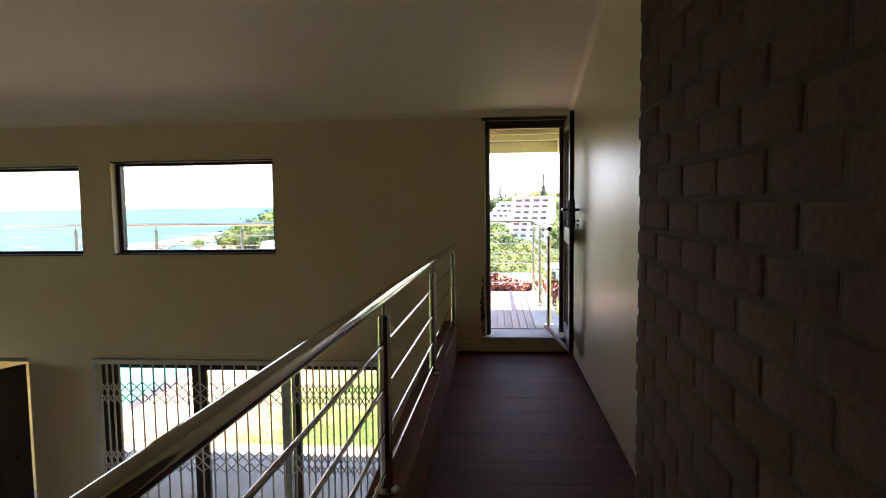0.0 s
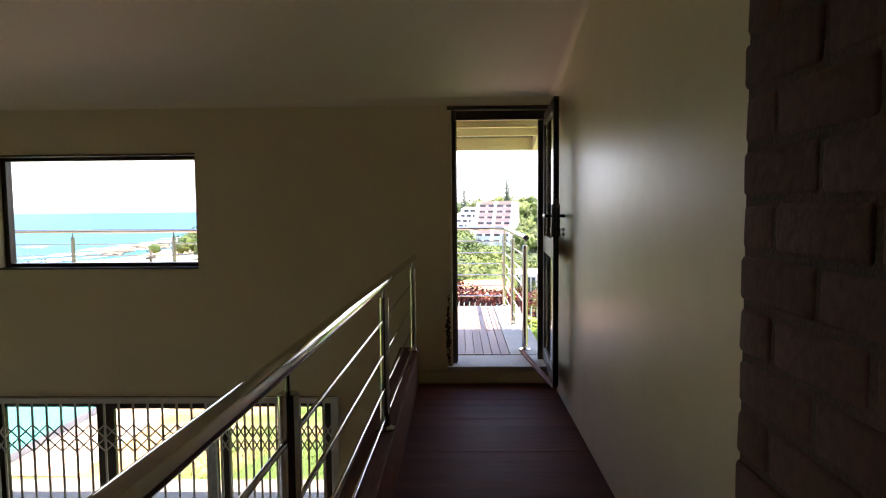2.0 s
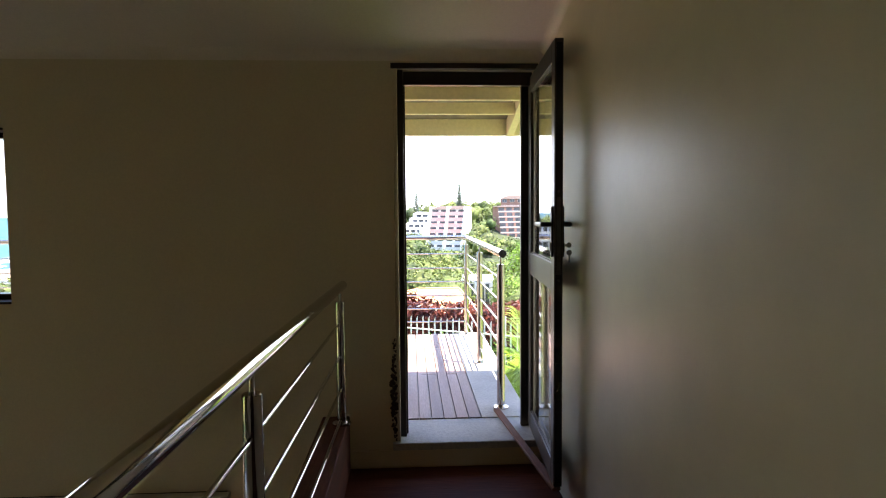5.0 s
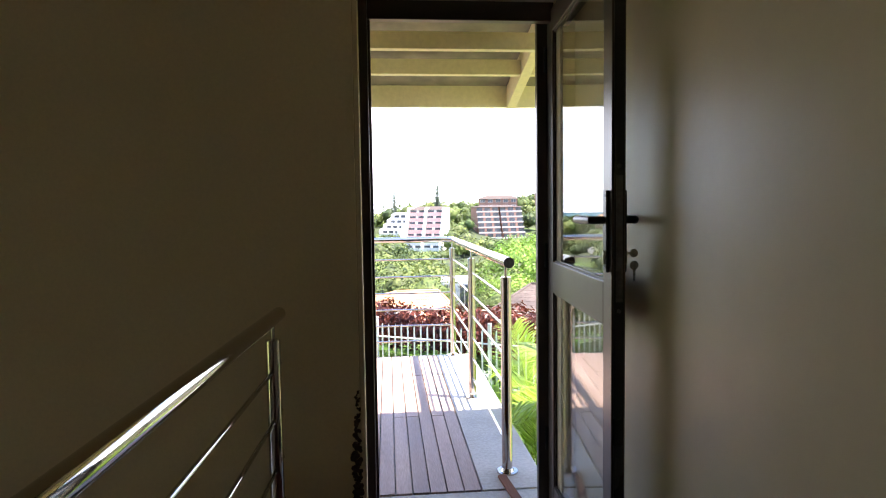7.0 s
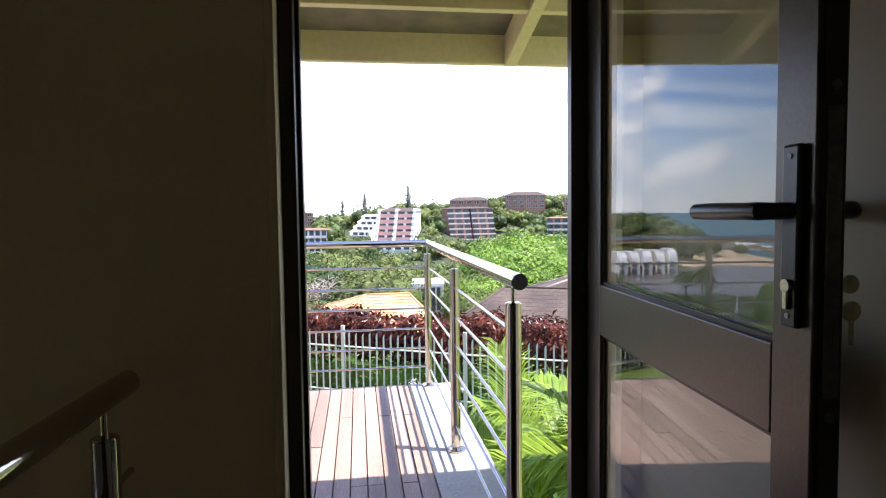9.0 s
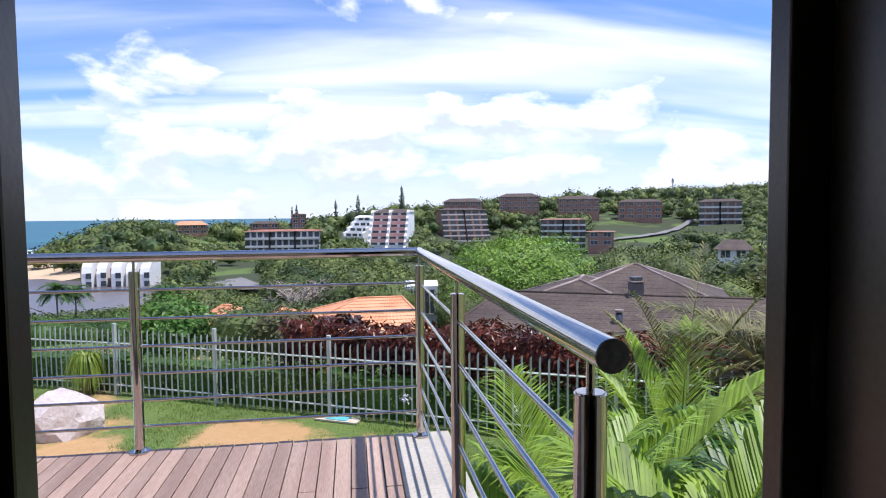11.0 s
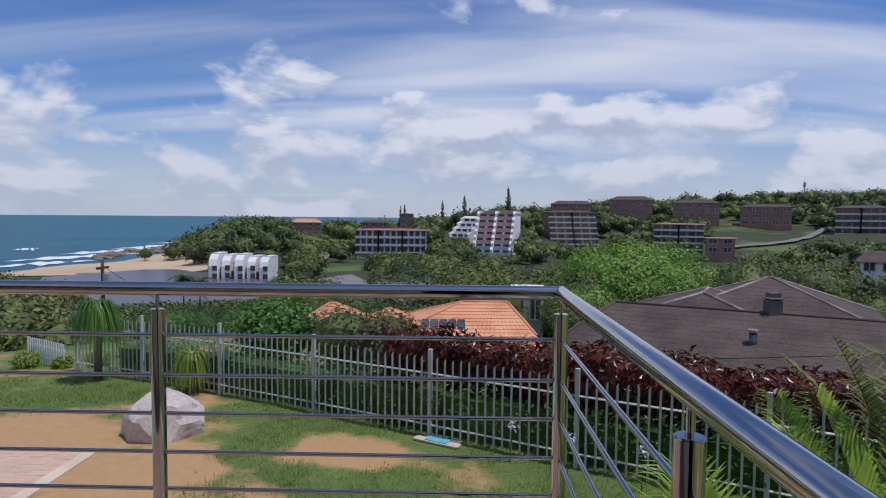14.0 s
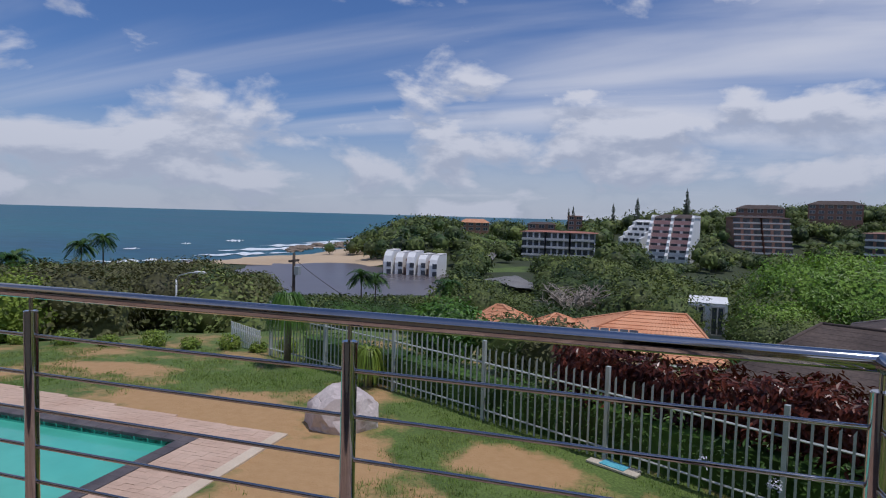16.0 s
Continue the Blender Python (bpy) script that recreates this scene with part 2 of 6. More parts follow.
FACEBRICK = material("face_brick_wall", (0.27, 0.138, 0.100), (0.34, 0.190, 0.142), 0.25, 7, 0.9, bump=0.1, grain=0.18)
BALCONY = material("balcony_edge", (0.60, 0.58, 0.55), (0.68, 0.66, 0.63), 0.3, 6, 0.8, bump=0.05)
DULLFRAME = material("dull_window_frame", (0.50, 0.47, 0.44), (0.58, 0.55, 0.52), 0.3, 6, 0.7, bump=0.05)
REDTILE = material("weathered_red_tile", (0.30, 0.115, 0.075), (0.38, 0.16, 0.11), 0.4, 7, 0.85, bump=0.1, grain=0.2)
PANE = material("dark_window_pane", (0.050, 0.057, 0.065), (0.10, 0.11, 0.125), 0.4, 4, 0.12, bump=0)
BLUEROOF = material("pale_blue_roof", (0.42, 0.52, 0.56), (0.36, 0.46, 0.50), 0.3, 5, 0.6, bump=0.05)
TRUNK = material("bark", (0.16, 0.12, 0.085), (0.23, 0.18, 0.13), 2.5, 24, 0.95, bump=0.5, grain=0.3)
DEADWOOD = material("bleached_branch", (0.46, 0.40, 0.34), (0.36, 0.30, 0.25), 2.5, 24, 0.95, bump=0.3)
POLE = material("creosote_pole", (0.06, 0.045, 0.035), (0.09, 0.07, 0.055), 3, 30, 0.95, bump=0.3)
GREYMETAL = material("grey_painted_steel", (0.40, 0.42, 0.42), (0.46, 0.48, 0.48), 3, 40, 0.5, 0.3, bump=0.05)
WOODS = leafy("woods_leaf", (0.032, 0.064, 0.016), (0.160, 0.195, 0.048), 0.11, 0.6, 0.5, 0.15)
SCRUB = leafy("scrub_leaf", (0.095, 0.092, 0.036), (0.125, 0.135, 0.042), 0.12, 0.65, 0.45, 0.15)
BRIGHT = leafy("bright_tree_leaf", (0.135, 0.255, 0.032), (0.225, 0.350, 0.052), 0.35, 0.45, 0.4)
GREENTREE = leafy("fresh_green_leaf", (0.055, 0.145, 0.020), (0.11, 0.22, 0.032), 0.9, 0.45, 0.4)
SHRUB = leafy("shrub_leaf", (0.044, 0.100, 0.017), (0.092, 0.175, 0.030), 0.9, 0.45, 0.4)
LIME = leafy("lime_shrub_leaf", (0.16, 0.24, 0.03), (0.26, 0.33, 0.05), 1.5, 0.5, 0.3)
REDLEAF = leafy("red_brown_hedge_leaf", (0.056, 0.014, 0.010), (0.150, 0.036, 0.017), 1.2, 0.30, 0.55, 0.2)
PALMLEAF = leafy("palm_leaflet", (0.18, 0.30, 0.032), (0.28, 0.40, 0.05), 1.2, 0.42, 0.3, 0.35)
DARKPALM = leafy("deep_green_palm_leaflet", (0.045, 0.12, 0.025), (0.10, 0.18, 0.04), 1.2, 0.45, 0.35, 0.3)
DRYPALM = leafy("drying_palm_leaflet", (0.20, 0.17, 0.075), (0.13, 0.17, 0.05), 2.0, 0.6, 0.4, 0.2)
OLIVELEAF = leafy("olive_tree_leaf", (0.15, 0.15, 0.04), (0.20, 0.17, 0.05), 1.5, 0.55, 0.4, 0.25)
# conifer green lightened: distance haze put into the leaf colour
PINELEAF = leafy("haze_paled_conifer", (0.065, 0.092, 0.066), (0.085, 0.115, 0.080), 0.3, 0.6, 0.3, 0.2)
GRASSBLADE = leafy("grass_blade", (0.15, 0.245, 0.042), (0.25, 0.31, 0.075), 0.6, 0.6, 0.35)
PETAL = material("pale_agapanthus_petal", (0.62, 0.62, 0.72), (0.70, 0.70, 0.78), 4, 40, 0.6, bump=0)
BLUEPAINT = material("turquoise_board_paint", (0.10, 0.42, 0.52), (0.14, 0.50, 0.58), 6, 40, 0.6, bump=0.05)
PALEWOOD = material("raw_pale_board", (0.52, 0.45, 0.34), (0.58, 0.52, 0.42), 4, 40, 0.8, bump=0.1)
WARMWALL = material("ochre_plaster", (0.62, 0.46, 0.16), (0.58, 0.42, 0.14), 1.0, 60, 0.7, bump=0.08)


# worn and green patches of the garden: centre, half widths, how much barer
WORN = [(-7.6, 17.1, 3.4, 1.5, 0.30), (-4.6, 15.6, 1.7, 2.2, 0.28), (-1.3, 16.5, 1.9, 1.1, 0.24), (-12.0, 19.5, 2.6, 0.9, 0.2), (-5.0, 12.0, 1.8, 3.0, 0.2),
        (-8.3, 19.3, 3.4, 0.9, -0.2), (-2.9, 16.9, 0.9, 1.3, -0.2), (-1.0, 18.6, 4.5, 1.4, -0.25), (-0.5, 14.0, 2.0, 1.7, -0.10), (3.5, 12.0, 4.5, 4.5, -0.35), (-8.8, 17.9, 1.4, 0.4, -0.12)]


def bare(x, y):
    """How worn the lawn is at a place, as in its material."""
    q = 0.0
    for cx, cy, rx, ry, amount in WORN:
        d = math.hypot((x - cx) / rx, (y - cy) / ry)
        t = min(1, max(0, (1 - d) / 0.75))
        q += amount * t * t * (3 - 2 * t)
    return q


def ground_material():
    """Lawn worn through to sandy soil, and scrub soil further off."""
    m = material("lawn_and_soil", (0.115, 0.170, 0.034), (0.080, 0.125, 0.026), 0.9, 22, 0.95, bump=0.5, grain=0.35, dist=0.03)
    n, l = m.node_tree.nodes, m.node_tree.links
    b = n["Principled BSDF"]
    g = n.new("ShaderNodeNewGeometry")
    w = n.new("ShaderNodeTexNoise")
    w.inputs["Scale"].default_value, w.inputs["Detail"].default_value, w.inputs["Roughness"].default_value = 0.46, 9, 0.68
    l.new(g.outputs["Position"], w.inputs["Vector"])
    field = w.outputs[0]
    for cx, cy, rx, ry, amount in WORN:
        sub = n.new("ShaderNodeVectorMath")
        sub.operation = "SUBTRACT"
        sub.inputs[1].default_value = (cx, cy, -2.6)
        l.new(g.outputs["Position"], sub.inputs[0])
        div = n.new("ShaderNodeVectorMath")
        div.operation = "DIVIDE"
        div.inputs[1].default_value = (rx, ry, 4.0)
        l.new(sub.outputs[0], div.inputs[0])
        le = n.new("ShaderNodeVectorMath")
        le.operation = "LENGTH"
        l.new(div.outputs[0], le.inputs[0])
        fall = n.new("ShaderNodeMapRange")
        fall.interpolation_type = "SMOOTHSTEP"
        fall.inputs["From Min"].default_value, fall.inputs["From Max"].default_value = 1.0, 0.25
        fall.inputs["To Max"].default_value = amount
        l.new(le.outputs["Value"], fall.inputs["Value"])
        ad = n.new("ShaderNodeMath")
        ad.operation = "ADD"
        l.new(field, ad.inputs[0])
        l.new(fall.outputs[0], ad.inputs[1])
        field = ad.outputs[0]
    r = n.new("ShaderNodeMapRange")
    r.inputs["From Min"].default_value, r.inputs["From Max"].default_value = 0.50, 0.62
    l.new(field, r.inputs["Value"])
    soil = n.new("ShaderNodeTexNoise")
    soil.inputs["Scale"].default_value, soil.inputs["Detail"].default_value = 5.0, 8
    l.new(g.outputs["Position"], soil.inputs["Vector"])
    sm = n.new("ShaderNodeMix")
    sm.data_type = "RGBA"
    sm.inputs["A"].default_value, sm.inputs["B"].default_value = (0.38, 0.215, 0.085, 1), (0.50, 0.315, 0.15, 1)
    l.new(soil.outputs[0], sm.inputs["Factor"])
    mx = n.new("ShaderNodeMix")
    mx.data_type = "RGBA"
    old = b.inputs["Base Color"].links[0].from_socket
    # beyond the garden the worn patches give way to green
    ln = n.new("ShaderNodeVectorMath")
    ln.operation = "LENGTH"
    l.new(g.outputs["Position"], ln.inputs[0])
    far = n.new("ShaderNodeMapRange")
    far.inputs["From Min"].default_value, far.inputs["From Max"].default_value = 24, 40
    far.inputs["To Min"].default_value, far.inputs["To Max"].default_value = 1, 0
    l.new(ln.outputs["Value"], far.inputs["Value"])
    mu = n.new("ShaderNodeMath")
    mu.operation = "MULTIPLY"
    l.new(r.outputs[0], mu.inputs[0])
    l.new(far.outputs[0], mu.inputs[1])
    l.new(mu.outputs[0], mx.inputs["Factor"])
    l.new(old, mx.inputs["A"])
    l.new(sm.outputs["Result"], mx.inputs["B"])
    # rough dark undergrowth over the hills, with a few mown lawns left
    wild = n.new("ShaderNodeMix")
    wild.data_type = "RGBA"
    wild.inputs["B"].default_value = (0.042, 0.055, 0.020, 1)
    hill = n.new("ShaderNodeMapRange")
    hill.inputs["From Min"].default_value, hill.inputs["From Max"].default_value = 35, 60
    l.new(ln.outputs["Value"], hill.inputs["Value"])
    lawn = n.new("ShaderNodeTexNoise")
    lawn.inputs["Scale"].default_value, lawn.inputs["Detail"].default_value = 0.03, 3
    l.new(g.outputs["Position"], lawn.inputs["Vector"])
    keep = n.new("ShaderNodeMapRange")
    keep.inputs["From Min"].default_value, keep.inputs["From Max"].default_value = 0.60, 0.54
    l.new(lawn.outputs[0], keep.inputs["Value"])
    hk = n.new("ShaderNodeMath")
    hk.operation = "MULTIPLY"
    l.new(hill.outputs[0], hk.inputs[0])
    l.new(keep.outputs[0], hk.inputs[1])
    l.new(hk.outputs[0], wild.inputs["Factor"])
    l.new(mx.outputs["Result"], wild.inputs["A"])
    l.new(wild.outputs["Result"], b.inputs["Base Color"])
    return m


GROUND = ground_material()


# ---- building helpers ----
def part(name, bm, mat, parent=None, label="", smooth=False):
    me = bpy.data.meshes.new(name)
    bm.to_mesh(me)
    bm.free()
    me.materials.append(mat)
    if smooth:
        me.shade_smooth()
    ob = new(name, me)
    if parent is not None:
        ob.parent = parent
    if label:
        ob["label"] = label
    return ob


def piece(name, me, parent, loc, rz=0.0, scale=(1, 1, 1)):
    """One more piece on shared mesh data."""
    ob = new(name, me)
    ob.parent = parent
    ob.location, ob.rotation_euler, ob.scale = loc, (0, 0, rz), scale
    return ob


def mesh_of(name, bm, mat, smooth=False):
    me = bpy.data.meshes.new(name)
    bm.to_mesh(me)
    bm.free()
    me.materials.append(mat)
    if smooth:
        me.shade_smooth()
    return me


def raw(name, verts, faces, mat, parent=None, smooth=False):
    """A mesh from computed arrays of corners and faces."""
    me = bpy.data.meshes.new(name)
    me.from_pydata([tuple(v) for v in verts], [], [tuple(f) for f in faces])
    me.materials.append(mat)
    if smooth:
        me.shade_smooth()
    ob = new(name, me)
    if parent is not None:
        ob.parent = parent
    return ob


def empty(name, loc=(0, 0, 0), rz=0.0):
    ob = new(name)
    ob.location, ob.rotation_euler = loc, (0, 0, rz)
    return ob


def box(lo, hi, bevel=0.0, bm=None):
    bm = bm or bmesh.new()
    r = bmesh.ops.create_cube(bm, size=1.0)
    vs = r["verts"]
    for v in vs:
        v.co = Vector([lo[i] + (v.co[i] + 0.5) * (hi[i] - lo[i]) for i in range(3)])
    if bevel:
        es = list({e for v in vs for e in v.link_edges})
        bmesh.ops.bevel(bm, geom=es, offset=bevel, segments=2, affect="EDGES", profile=0.5)
    return bm


def tube(a, b, r, n=20, bm=None, r2=None, caps=True):
    bm = bm or bmesh.new()
    a, b = Vector(a), Vector(b)
    m = Matrix.Translation((a + b) / 2) @ (b - a).to_track_quat("Z", "Y").to_matrix().to_4x4()
    bmesh.ops.create_cone(bm, cap_ends=caps, segments=n, radius1=r, radius2=r if r2 is None else r2, depth=(b - a).length, matrix=m)
    return bm


def autosmooth(ob, deg=40):
    ob.data.shade_smooth()
    ob.data.set_sharp_from_angle(angle=radians(deg))
    return ob


def sweep(points, radius, n=8, bm=None):
    """A round limb along points; radius may be a list."""
    bm = bm or bmesh.new()
    rad = radius if isinstance(radius, (list, tuple)) else [radius] * len(points)
    rings = []
    for i, p in enumerate(points):
        d = (points[min(i + 1, len(points) - 1)] - points[max(i - 1, 0)]).normalized()
        q = d.to_track_quat("Z", "Y")
        rings.append([bm.verts.new(p + q @ Vector((rad[i] * math.cos(2 * math.pi * k / n), rad[i] * math.sin(2 * math.pi * k / n), 0))) for k in range(n)])
    for r0, r1 in zip(rings, rings[1:]):
        for k in range(n):
            bm.faces.new((r0[k], r0[(k + 1) % n], r1[(k + 1) % n], r1[k]))
    bm.faces.new(rings[0][::-1])
    bm.faces.new(rings[-1])
    return bm

# ---- large structure: the house ----
WALL_Y, OUT_Y = 5.56, 5.78          # inner and outer face of the sea-facing wall
LOW, DECK_Z, FLOOR_X0, RIGHT_X = -2.5, 0.15, 0.0, 1.10
SLOPE = 0.27


def ceil_z(y):
    return 2.30 + (WALL_Y - y) * SLOPE


def structure(ob, label, category):
    return tagged(ob, label, category, kind="structure")


# sea-facing wall with its door, window and sliding-door openings
OPEN = [(-5.48, -3.81, 0.95, 1.86), (-3.47, -1.795, 0.955, 1.895), (0.262, 1.052, 0.14, 2.235), (-3.73, -0.685, LOW, -0.11), (-5.6, -4.475, LOW, -0.11), (-7.5, -5.82, 0.95, 1.86)]
bm = bmesh.new()
xs = sorted({-8.0, RIGHT_X + 0.2} | {v for o in OPEN for v in o[:2]})
zs = sorted({LOW - 0.1, 2.75} | {v for o in OPEN for v in o[2:]})
for xa, xb in zip(xs, xs[1:]):
    run = None
    for za, zb in list(zip(zs, zs[1:])) + [(None, None)]:
        solid = za is not None and not any(o[0] < (xa + xb) / 2 < o[1] and o[2] < (za + zb) / 2 < o[3] for o in OPEN)
        if solid:
            run = [run[0] if run else za, zb]
        elif run:
            box((xa, WALL_Y, run[0]), (xb, OUT_Y, run[1]), bm=bm)
            run = None
structure(part("wall_north", bm, PLASTER), "cream plastered wall with door, windows and sliding door", "wall")
structure(part("wall_east", box((RIGHT_X, -5, LOW), (RIGHT_X + 0.2, WALL_Y, 6.2)), SHEEN), "smooth satin cream wall beside the landing", "wall")
# opening left for the assumed glazing that brightens the room
bm = box((-8.2, -5, LOW), (-8.0, 1.2, 6.2))
box((-8.2, 4.9, LOW), (-8.0, OUT_Y, 6.2), bm=bm)
box((-8.2, 1.2, 0.3), (-8.0, 4.9, 6.2), bm=bm)
structure(part("wall_west", bm, PLASTER), "cream plastered wall with an assumed glazed opening out of view", "wall")
structure(part("wall_south", box((-8.2, -5.2, LOW), (RIGHT_X + 0.2, -5, 6.2)), PLASTER), "plain cream plastered wall", "wall")
structure(part("floor_lower", box((-8.2, -5.2, LOW - 0.2), (RIGHT_X + 0.2, OUT_Y, LOW)), TILE), "pale tiled floor of the room below", "floor")

# sloping ceiling and the roof above it
bm = bmesh.new()
ya, yb = -5.2, WALL_Y + 0.02
for x0, x1 in ((-8.2, RIGHT_X + 0.2),):
    v = [bm.verts.new((x, y, ceil_z(y) + dz)) for dz in (0, 0.12) for y in (ya, yb) for x in (x0, x1)]
    for f in ((0, 1, 3, 2), (4, 6, 7, 5), (0, 4, 5, 1), (2, 3, 7, 6), (0, 2, 6, 4), (1, 5, 7, 3)):
        bm.faces.new([v[i] for i in f])
structure(part("ceiling", bm, CEILING), "smooth painted ceiling rising away from the door", "ceiling")


def cove(a, b, inward, r=0.10, n=10, tilt=0.0):
    """A hollow cornice between wall and ceiling."""
    a, b, inward = Vector(a), Vector(b), Vector(inward)
    bm = bmesh.new()
    rows = []
    for p in (a, b):
        ring = [bm.verts.new(p + inward * (r - r * math.sin(t)) - Vector((0, 0, r - r * math.cos(t) - tilt * (r - r * math.sin(t))))) for t in [math.pi / 2 * k / n for k in range(n + 1)]]
        rows.append(ring + [bm.verts.new(p)])
    m = len(rows[0])
    for k in range(m):
        bm.faces.new((rows[0][k], rows[0][(k + 1) % m], rows[1][(k + 1) % m], rows[1][k]))
    bmesh.ops.recalc_face_normals(bm, faces=bm.faces)
    return bm


structure(autosmooth(part("trim_cornice", cove((-8, WALL_Y - 0.001, 2.302), (RIGHT_X, WALL_Y - 0.001, 2.302), (0, -1, 0), 0.05, 8, SLOPE), CEILING)), "curved plaster cornice along the wall", "cornice")
structure(part("trim_cornice_east", cove((RIGHT_X - 0.001, -5, ceil_z(-5)), (RIGHT_X - 0.001, WALL_Y, ceil_z(WALL_Y)), (-1, 0, 0), 0.05), CEILING), "curved plaster cornice up the slope", "cornice")
bm = bmesh.new()
v = [bm.verts.new((x, y, 2.27 + 0.19 + (WALL_Y - y) * SLOPE + dz)) for dz in (0, 0.08) for y in (-5.6, 6.83) for x in (-8.6, 2.3)]
for f in ((0, 1, 3, 2), (4, 6, 7, 5), (0, 4, 5, 1), (2, 3, 7, 6), (0, 2, 6, 4), (1, 5, 7, 3)):
    bm.faces.new([v[i] for i in f])
structure(part("roof", bm, EAVEBOARD), "grey boarded roof over the eaves", "roof")

# landing: planks across the walkway on a slab
landing = structure(part("floor", box((-0.11, -5.0, -0.22), (RIGHT_X, WALL_Y, -0.024)), MORTAR), "dark stained plank floor of the landing", "floor")
structure(part("trim_curb", box((-0.150, -5.0, -0.25), (FLOOR_X0, WALL_Y - 0.002, 0.298), 0.006), FASTWOOD), "dark stained timber curb under the railing", "curb")
structure(part("threshold", box((0.24, WALL_Y - 0.03, 0.10), (1.06, OUT_Y + 0.14, 0.142), 0.006), CONCRETE), "worn concrete door threshold", "threshold")
structure(part("step_riser", box((FLOOR_X0, WALL_Y - 0.014, 0.0), (RIGHT_X, WALL_Y + 0.0, 0.097), 0.003), PLASTER), "cream plaster riser below the door", "step")

# brick pier
pier = structure(part("wall_brick", box((0.8275, -5.0, -0.02), (RIGHT_X - 0.001, 1.696, 4.6)), MORTAR), "rough brown face-brick wall", "wall")

# balcony
balcony = structure(part("balcony_slab", box((-8.2, OUT_Y, -0.16), (1.09, 8.56, 0.102)), CONCRETE), "concrete balcony slab", "balcony")
structure(part("balcony_edge", box((0.785, OUT_Y + 0.14, 0.102), (1.09, 8.56, 0.148), 0.004), CONCRETE), "pale concrete strip along the deck", "edge")

# eaves: rafters, purlins and fascia
eave = tagged(empty("eave", (0, 0, 0)), "cream painted open eave with rafters and fascia board", "eave", kind="structure")


def slope_beam(x, w, y0, y1, top, depth):
    bm = bmesh.new()
    v = [bm.verts.new((xx, y, 2.27 + (WALL_Y - y) * SLOPE + z)) for xx in (x - w / 2, x + w / 2) for y in (y0, y1) for z in (top - depth, top)]
    for f in ((0, 1, 3, 2), (4, 6, 7, 5), (0, 4, 5, 1), (2, 3, 7, 6), (0, 2, 6, 4), (1, 5, 7, 3)):
        bm.faces.new([v[i] for i in f])
    bmesh.ops.recalc_face_normals(bm, faces=bm.faces)
    return bm


for x in [1.105 - 0.91 * k for k in range(11)]:
    part("rafter", slope_beam(x, 0.05, OUT_Y, 6.80, 0.185, 0.125), FASCIA, eave)
for y, z in ((6.05, 2.135), (6.42, 2.105)):
    part("purlin", box((-8.2, y, z), (2.2, y + 0.045, z + 0.078), 0.003), FASCIA, eave)
part("fascia", box((-8.4, 6.80, 2.004), (2.25, 6.835, 2.18), 0.004), FASCIA, eave)

# garden side of the house below the balcony, and the wall beside the landing
structure(part("wall_outer_east", box((RIGHT_X + 0.2, -5.2, LOW - 0.2), (RIGHT_X + 0.35, OUT_Y, 2.6)), WARMWALL), "ochre plastered outer wall", "wall")
structure(part("wall_wing", box((-6.4, OUT_Y, -2.7), (-6.1, 8.4, -0.17)), WARMWALL), "ochre plastered pier under the balcony", "wall")

# ---- ground ----
AZ = (-180, -70, -40, -31, -25, -18, -10, -3, 4, 14, 28, 45, 80, 180)
RR = (0, 15, 24, 35, 60, 100, 140, 180, 220, 265, 340, 450, 600, 900, 1500)
PROFILE = {
    -180: (-2.6,) * 15,
    -70: (-2.6, -2.6, -2.9, -4.5, -7, -11, -14.6, -15.6, -17, -19, -22, -24, -25, -26, -26),
    -40: (-2.6, -2.6, -3.0, -5, -8, -12, -14.5, -14.5, -16.3, -19, -22, -24, -25, -26, -26),
    -31: (-2.6, -2.6, -3.0, -6, -10, -13.5, -16.5, -15.5, -14.7, -17, -20, -22, -25, -26, -26),
    -25: (-2.6, -2.6, -3.0, -6, -11, -14, -16.6, -15.8, -14.3, -14.6, -18, -22, -25, -26, -26),
    -18: (-2.6, -2.6, -3.2, -6.5, -10, -13, -16.4, -14.6, -7.0, -3.2, -9, -20, -25, -26, -26),
    -10: (-2.6, -2.6, -3.4, -7.5, -9.5, -11, -13.0, -13.5, -12.5, -10.5, -9.5, -20, -25, -26, -26),
    -3: (-2.6, -2.6, -3.6, -8.0, -10, -12, -13.5, -13.8, -12.8, -5.5, -9, -20, -25, -26, -26),
    4: (-2.6, -2.6, -3.8, -8.0, -10, -13, -14.5, -14.5, -13.5, -4, 0, -10, -20, -26, -26),
    14: (-2.6, -2.6, -4.2, -6.5, -9.5, -13, -15, -16, -15.5, -11, 2.5, 6, 0, -10, -20),
    28: (-2.6, -2.6, -4.4, -5.5, -8, -11, -14, -16, -15.5, -11, -4, 12, 13, 0, -10),
    45: (-2.6, -2.6, -4.2, -5.0, -6, -9, -11, -12, -12, -9, -5, 10, 23, 18, 5),
    80: (-2.6, -2.6, -3, -3, -3, -4, -4, -3, -2, 0, 4, 10, 18, 20, 20),
    180: (-2.6,) * 15,
}
SEA_Z = -15.2
HOME = Vector((0.4, 6.0))


